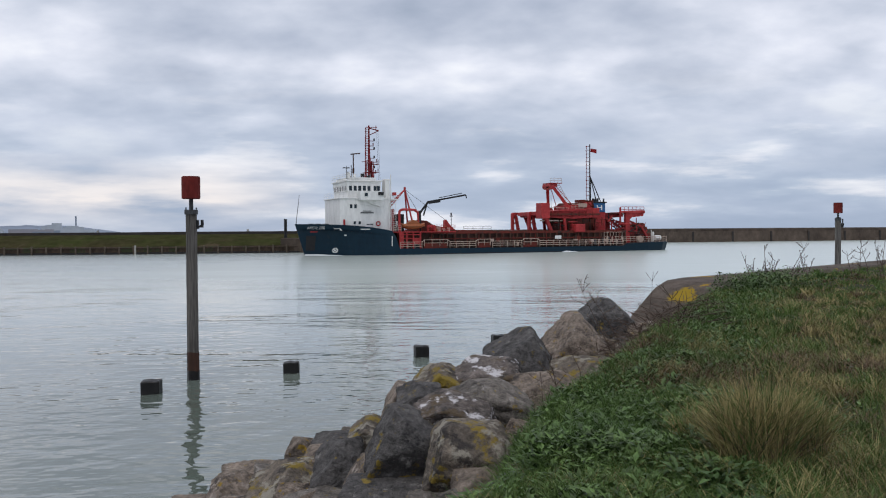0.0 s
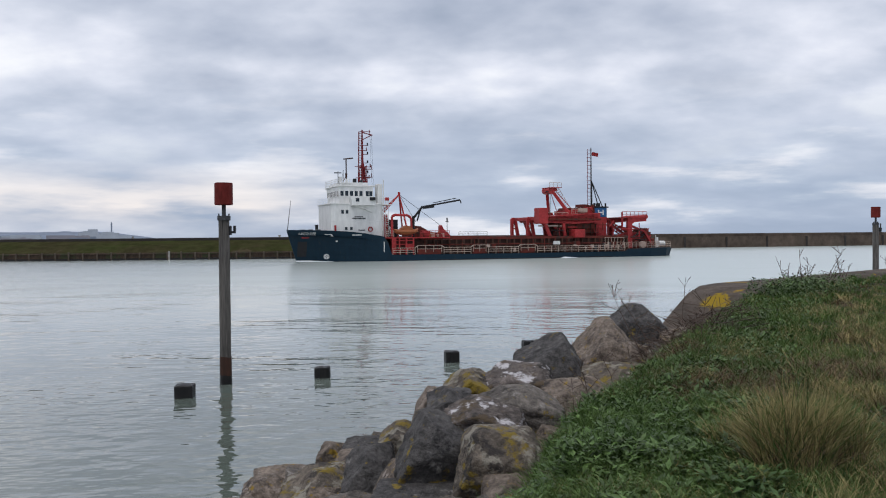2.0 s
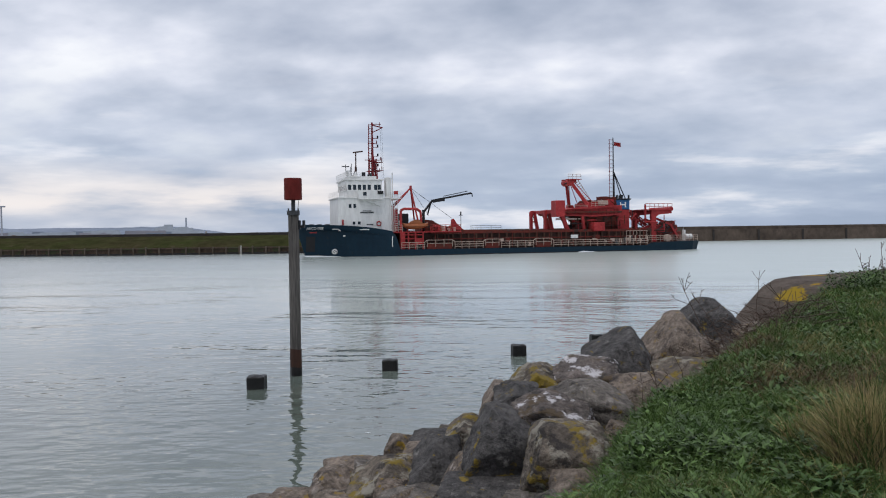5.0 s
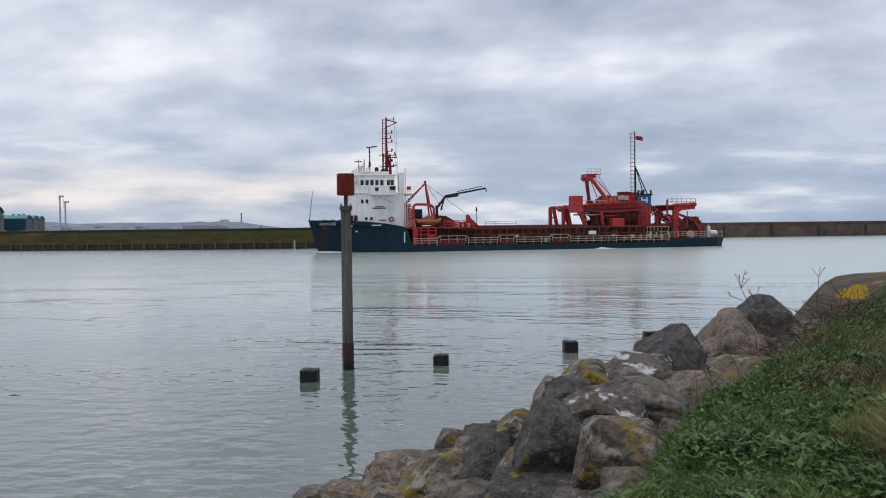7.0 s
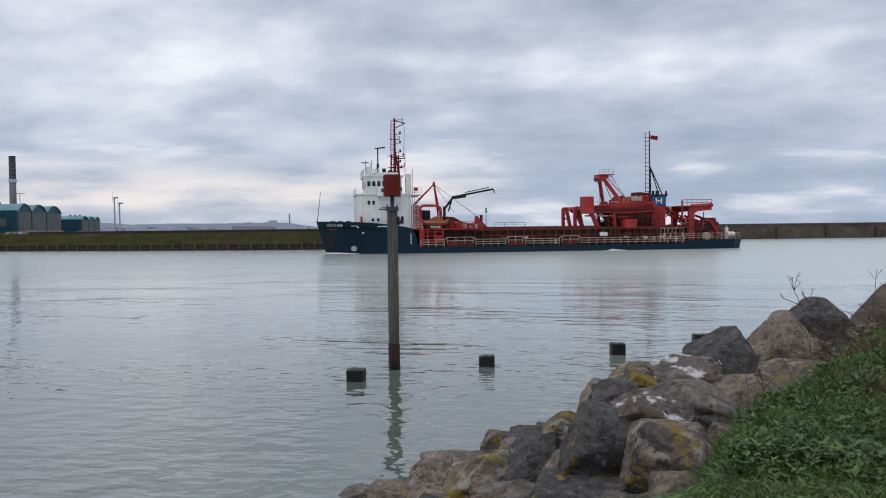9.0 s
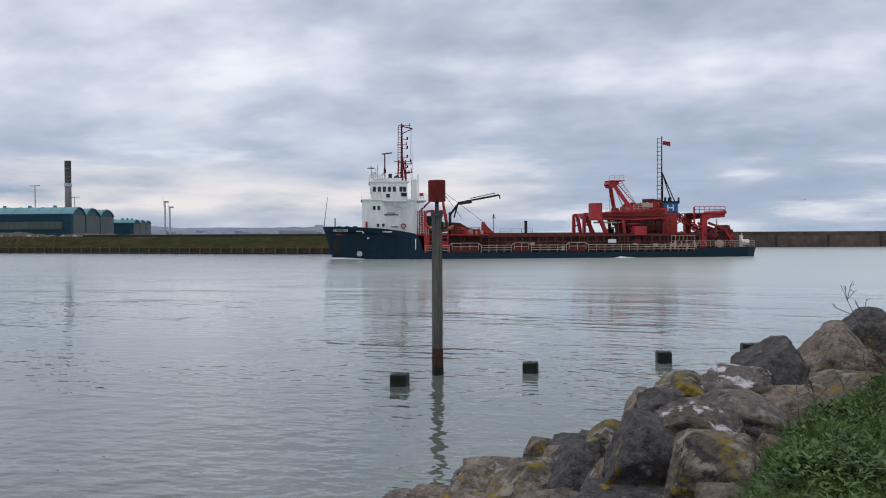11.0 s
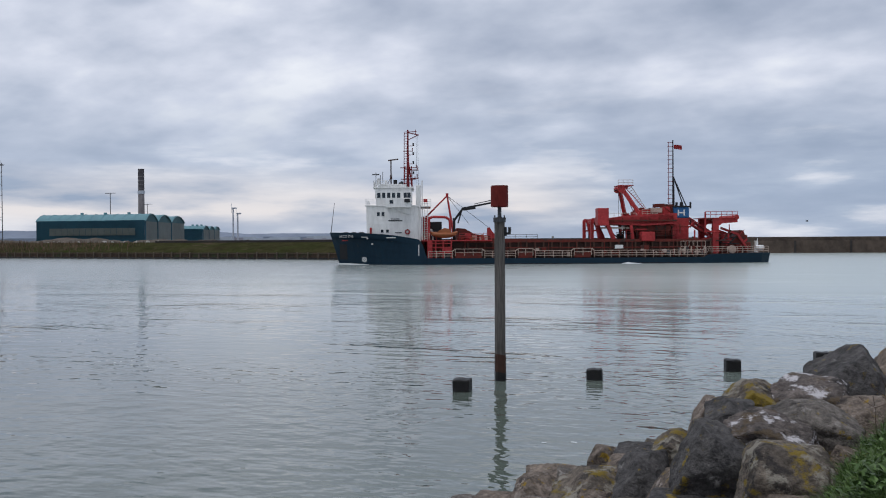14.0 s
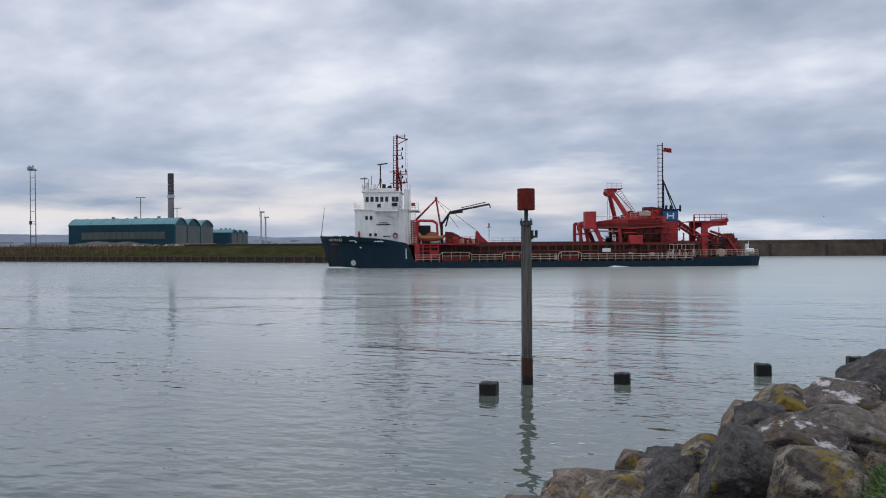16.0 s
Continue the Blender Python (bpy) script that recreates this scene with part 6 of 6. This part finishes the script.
def build_tussocks():
    spots = [(1.98, 5.25, 0.30, 0.74, 2600, 0.05), (2.32, 5.45, 0.26, 0.62, 1300, 0.05), (1.78, 5.75, 0.22, 0.42, 600, 0.1), (3.5, 7.8, 0.35, 0.30, 500, 0.3), (2.3, 8.6, 0.4, 0.26, 500, 0.3), (3.2, 10.0, 0.45, 0.28, 400, 0.3), (1.25, 5.2, 0.25, 0.20, 300, 0.3), (4.6, 9.2, 0.5, 0.28, 500, 0.3), (5.8, 12.2, 0.6, 0.30, 500, 0.3), (6.4, 15.5, 0.7, 0.34, 500, 0.3)]
    for x, y, r, h, n, up in spots:
        a, q = rng.uniform(0, 2 * np.pi, n), r * np.sqrt(rng.random(n)) * 0.8
        px, py = x + q * np.cos(a), y + q * np.sin(a)
        pz = np.array([ground_height(i, j) for i, j in zip(px, py)])
        ln = rng.uniform(0.45, 1.0, n) * h * (1.15 - 0.45 * q / r)
        pick = rng.random(n)
        p = np.stack([px, py, pz], 1)
        w = np.full(n, 0.0065)
        dry, green, dead = pick < 0.52, (pick >= 0.52) & (pick < 0.80), pick >= 0.80
        t = lay_blades("tussock", STRAW, "arching tuft of straw-coloured coarse grass", "grass tuft", p[dry], ln[dry], w[dry], rng.uniform(up, up + 0.75, dry.sum()), 4)
        b = lay_blades("green_blades", GRASS, "green blades through the tuft", "", p[green], ln[green], w[green], rng.uniform(up, up + 0.8, green.sum()), 4)
        c = lay_blades("dead_blades", DEAD, "brown dead blades in the tuft", "", p[dead], ln[dead] * 0.85, w[dead], rng.uniform(0.4, 1.3, dead.sum()), 4)
        b.parent = c.parent = t


def build_tufts():
    """Small tufts that break up the turf, greener by the boulders and browner on the open bank."""
    for name, m, label, n, area, ln, up in (
        ("green_tufts", GRASS, "dark green tufts of longer grass on the bank", 760, (-0.1, 9.0), (0.14, 0.34), 0.25),
        ("straw_tufts", STRAW, "pale straw tufts scattered over the bank", 210, (2.2, 12.0), (0.14, 0.36), 0.4),
        ("brown_tufts", DEAD, "flattened brown tufts of last year's grass", 260, (1.8, 12.0), (0.14, 0.32), 0.8),
    ):
        c = on_bank(n, 4.2, 30, (-0.1, 0.66), area)
        k = 44
        a, q = rng.uniform(0, 2 * np.pi, (len(c), k)), rng.random((len(c), k)) ** 0.5 * rng.uniform(0.05, 0.16, (len(c), 1))
        p = np.repeat(c, k, 0)
        p[:, 0] += (q * np.cos(a)).ravel()
        p[:, 1] += (q * np.sin(a)).ravel()
        size = np.repeat(rng.uniform(*ln, len(c)), k) * rng.uniform(0.5, 1.0, len(p))
        lay_blades(name, m, label, "grass", p, size, np.maximum(0.006, p[:, 1] * 0.0008), rng.uniform(up, up + 0.8, len(p)), 3)


def lay_leaves(name, p, size, label):
    """Broad pointed leaves, folded along the rib."""
    n = len(p)
    az, tilt = rng.uniform(0, 2 * np.pi, n), rng.uniform(-0.1, 0.9, n)
    ax = np.stack([np.cos(az) * np.cos(tilt), np.sin(az) * np.cos(tilt), np.sin(tilt)], 1)
    sd = np.stack([-np.sin(az), np.cos(az), np.zeros(n)], 1)
    up = np.cross(ax, sd)
    s = size[:, None]
    w = rng.uniform(0.13, 0.30, n)[:, None]
    pts = [p, p + ax * s * 0.45 + sd * s * w + up * s * 0.08, p + ax * s * 0.5, p + ax * s * 0.45 - sd * s * w + up * s * 0.08, p + ax * s - up * s * 0.1]
    v = np.stack(pts, 1).reshape(-1, 3)
    b = np.arange(n)[:, None] * 5
    f = np.concatenate([b + np.array([[0, 1, 2]]), b + np.array([[1, 4, 2]]), b + np.array([[0, 2, 3]]), b + np.array([[2, 4, 3]])])
    me = bpy.data.meshes.new(name)
    me.from_pydata(v.tolist(), [], f.tolist())
    me.materials.append(LEAF)
    return tagged(new(name, me), label, "weeds", kind="stuff")


def build_weeds():
    # rosettes of broad leaves, thickest along the boulders
    for name, n, area, k, size, label in (
        ("broadleaf_weeds", 5400, (-0.12, 2.0), 15, (0.042, 0.10), "lush dark green broad-leaved weeds along the bank's edge"),
        ("scattered_weeds", 520, (1.5, 6.0), 11, (0.04, 0.085), "broad-leaved weeds scattered through the turf"),
    ):
        c = on_bank(n, 4.2, 24, (-0.12, 0.62), area)
        f = field(c, 0.9, 6.6) + 0.5 * field(c, 2.9, 1.6)
        c = c[f + rng.normal(0, 0.15, len(c)) > (-0.22 if name == "broadleaf_weeds" else 0.05)]
        tall = rng.uniform(0.04, 0.13, len(c)) + 0.16 * np.clip(field(c, 1.6, 4.4), 0, 1)
        p = np.repeat(c, k, 0)
        p[:, 2] += np.repeat(tall, k) * rng.random(len(p))
        p[:, :2] += rng.normal(0, 0.022, (len(p), 2))
        lay_leaves(name, p, np.repeat(rng.uniform(*size, len(c)), k) * rng.uniform(0.6, 1.1, len(p)), label)
    # a thicker clump over the broken end of the wall
    n = 7600
    q = np.stack([rng.normal(20.2, 1.7, n), rng.normal(9.5, 0.55, n)], 1)
    q = q[(q[:, 0] > 18.9) & (q[:, 1] > 8.3) & (q[:, 1] < 10.3)]
    n = len(q)
    p = np.stack([(q[:, 0] - q[:, 1]) * R2, (q[:, 0] + q[:, 1]) * R2, np.zeros(n)], 1)
    p[:, 2] = [ground_height(a, b) for a, b in p[:, :2]]
    p[:, 2] = np.maximum(p[:, 2], 1.75) + rng.random(n) * 0.42
    lay_leaves("leafy_clump", p[p[:, 2] > 1.5], rng.uniform(0.05, 0.12, (p[:, 2] > 1.5).sum()), "dark green leafy clump against the concrete")
    p = on_bank(24000, 4.0, 22, (-0.1, 0.5), (-0.25, 2.4))
    lay_blades("edge_grass", GRASS, "longer green grass among the weeds at the edge", "grass", p, rng.uniform(0.07, 0.22, len(p)), np.maximum(0.006, p[:, 1] * 0.0008), rng.uniform(0.3, 1.1, len(p)), 3)
    p = on_bank(7000, 4.3, 26, (0.0, 0.66), (1.0, 9.0))
    f = field(p, 0.9, 2.2)
    p = p[f > 0.1]
    p[:, 2] += rng.random(len(p)) * 0.06
    lay_leaves("clover_patches", p, rng.uniform(0.025, 0.06, len(p)) * (1 + p[:, 1] * 0.03), "low green clover patches in the turf")


def stalk(x, y, z, h, lean, seed, forks=6, r=0.006):
    """A dead weed stem with a few side twigs."""
    rnd = random.Random(seed)
    bm = bmesh.new()
    pts = [Vector((0, 0, 0))]
    for i in range(6):
        pts.append(pts[-1] + Vector((lean * h / 6 + rnd.gauss(0, 0.012), rnd.gauss(0, 0.02), h / 6)))
    for i, (a, b) in enumerate(zip(pts, pts[1:])):
        bar(a, b, r * (1 - 0.12 * i), 5, bm)
    for k in range(forks):
        a = pts[rnd.randint(2, 5)]
        q = a + Vector((rnd.uniform(-0.22, 0.22), rnd.uniform(-0.15, 0.15), rnd.uniform(0.06, 0.2))) * h
        bar(a, q, r * 0.55, 4, bm)
        for j in range(2):
            bar(q, q + Vector((rnd.uniform(-0.05, 0.05), 0, rnd.uniform(0.0, 0.06))) * h, r * 0.45, 4, bm)
    o = part("dead_stalk", bm, TWIG)
    o.matrix_basis = pose(x, y, z)
    return tagged(o, "dead brown branching weed stalk on the bank", "weed stalk", "dead weed stalks")


def build_stalks():
    stalk(2.75, 13.3, 1.7, 1.35, -0.45, 1, 7, 0.009)
    stalk(2.95, 13.4, 1.8, 1.0, -0.62, 2, 6, 0.009)
    stalk(3.75, 15.0, 2.0, 1.05, 0.05, 3, 4, 0.008)
    stalk(1.35, 9.0, 1.75, 0.75, -0.35, 4, 5, 0.007)
    stalk(1.05, 8.3, 1.8, 0.62, -0.2, 5, 3, 0.006)
    stalk(1.75, 10.2, 1.8, 0.6, -0.3, 6, 4, 0.007)
    stalk(3.1, 11.5, 2.1, 0.9, 0.1, 7, 8, 0.008)
    rnd = random.Random(31)
    for i in range(13):
        u, d = 23.6 + rnd.uniform(-1.8, 3.2), 10.2 + rnd.uniform(-0.5, 0.25)
        stalk(*shore(u, d), 2.25, rnd.uniform(0.5, 1.15), rnd.uniform(-0.5, 0.5), 40 + i, 6, 0.011)
    for i in range(7):
        u, d = 26.6 + rnd.uniform(-0.8, 1.2), 8.0 + rnd.uniform(-0.5, 0.8)
        stalk(*shore(u, d), 2.25, rnd.uniform(0.8, 1.5), rnd.uniform(-0.3, 0.3), 60 + i, 7, 0.011)
    # brambles: a low tangle of thin dead twigs behind the boulders
    bm = bmesh.new()
    for i in range(420):
        a = rnd.uniform(0, 1)
        x, y = 2.6 + 1.7 * a + rnd.gauss(0, 0.45), 12.2 + 3.2 * a + rnd.gauss(0, 0.6)
        p = Vector((x, y, ground_height(x, y) + rnd.uniform(0.0, 0.3)))
        bar(p, p + Vector((rnd.gauss(0, 0.22), rnd.gauss(0, 0.2), rnd.uniform(0.0, 0.22))), 0.005, 4, bm)
    tagged(part("bramble_tangle", bm, TWIG), "brown tangle of dead bramble twigs behind the boulders", "brambles", kind="stuff")


def build_reeds():
    n = 3600
    x = rng.uniform(-215, -128, n)
    y = rng.uniform(143.6, 151, n)
    z = 1.35 + (y - 143.6) * 0.27
    keep = rng.random(n) < np.clip((-118 - x) / 55, 0.1, 1)
    p = np.stack([x, y, z], 1)[keep]
    m = len(p)
    lay_blades("reeds", DEAD, "brown dry reeds along the far quay's edge", "reeds", p, rng.uniform(0.5, 1.5, m), rng.uniform(0.10, 0.2, m), rng.uniform(0.1, 0.5, m), 2)


build_reeds()
build_turf()
build_back_turf()
build_dead_patches()
build_tussocks()
build_tufts()
build_weeds()
build_stalks()


# ---- flecks on the water and a gull ----
def build_foam():
    rnd = random.Random(9)
    bm = bmesh.new()
    for cx, cy, n, sx, sy in ((-17.1, 20.5, 14, 1.3, 0.4), (-23.3, 24.3, 6, 1.2, 0.4), (-1.8, 15.0, 5, 1.0, 0.4)):
        for i in range(n):
            x, y = cx + rnd.gauss(0, sx), cy + rnd.gauss(0, sy)
            r = rnd.uniform(0.02, 0.07)
            pts = [(x + r * rnd.uniform(1.0, 2.2) * math.cos(a), y + r * rnd.uniform(0.5, 0.9) * math.sin(a), 0.004) for a in [2 * math.pi * k / 9 for k in range(9)]]
            c = bm.verts.new((x, y, 0.012))
            vs = [bm.verts.new(p) for p in pts]
            for k in range(9):
                bm.faces.new((c, vs[k], vs[(k + 1) % 9]))
    return tagged(part("foam_flecks", bm, FOAM), "scattered white foam flecks drifting on the water", "foam", kind="stuff")


def build_gull():
    t = thing("gull", pose(80, 165, 9), "small grey gull flying low over the breakwater", "bird")
    secs = []
    for i in range(9):
        k = i / 8
        r = 0.085 * math.sin(math.pi * (0.06 + 0.88 * k)) ** 0.7
        secs.append([(-0.24 + 0.48 * k, r * math.cos(a), r * math.sin(a)) for a in [2 * math.pi * j / 8 for j in range(9)]])
    part("body", shell(secs), GALV, t, smooth=True)
    wings = []
    for sd in (1, -1):
        bm = bmesh.new()
        ups = [(0.10, 0.04, 0.03), (0.13, 0.32, 0.16), (0.02, 0.66, 0.10)]
        lo = [(-0.08, 0.04, 0.02), (-0.06, 0.32, 0.14), (-0.04, 0.66, 0.09)]
        A, B = [bm.verts.new((a, b * sd, c)) for a, b, c in ups], [bm.verts.new((a, b * sd, c)) for a, b, c in lo]
        for k in range(2):
            bm.faces.new((A[k], A[k + 1], B[k + 1], B[k]))
        bmesh.ops.solidify(bm, geom=bm.faces, thickness=0.015)
        wings.append(part("wing", bm, GALV, t))
    part("tail", prism([(-0.22, -0.01), (-0.40, -0.015), (-0.40, 0.015), (-0.22, 0.02)], -0.06, 0.06), GALV, t)
    return t, wings


foam = build_foam()
gull, gull_wings = build_gull()


def motions():
    # the tide carries the ripples and the foam slowly out
    for sheet in (water, foam):
        walk(sheet, [(0.0, pose(1.6, -0.5, 0)), (16.0, pose(-1.6, 0.5, 0))])
    rows = []
    for i in range(33):
        t = i * 0.5
        q = (t - 8) / 8
        x = -34.289 - 22.092 * q - 0.0018 * q * q - 0.3545 * q ** 3
        y = 125.085 - 8.878 * q + 1.219 * q * q + 0.324 * q ** 3
        rows.append((t, pose(x, y, 0, 0, 0, 202.1)))
    walk(ship, rows)
    # the gull comes in from the east after eight seconds and circles over the breakwater
    way = [(0.0, 110, 150, 12, 100), (8.2, 78, 165, 11, 95), (10.4, 26.6, 178, 10.4, 90), (11.2, 21.1, 178.8, 9.9, 85), (11.6, 18.8, 179, 7.6, 100), (12.4, 18.4, 179.1, 9.2, 60), (14.0, 9.2, 179.8, 6.9, 30), (14.8, 15.9, 179.3, 7.6, -20), (15.6, 12.7, 179.6, 7.2, 40), (16.0, 6.5, 180, 8.4, 80)]
    walk(gull, [(t, pose(x, y, z, 0, 0, a)) for t, x, y, z, a in way])
    for sd, wing in zip((1, -1), gull_wings):
        walk(wing, [(0.2 * i, pose(0, 0, 0, sd * 24 * math.sin(i * 1.9), 0, 0)) for i in range(81)])


motions()
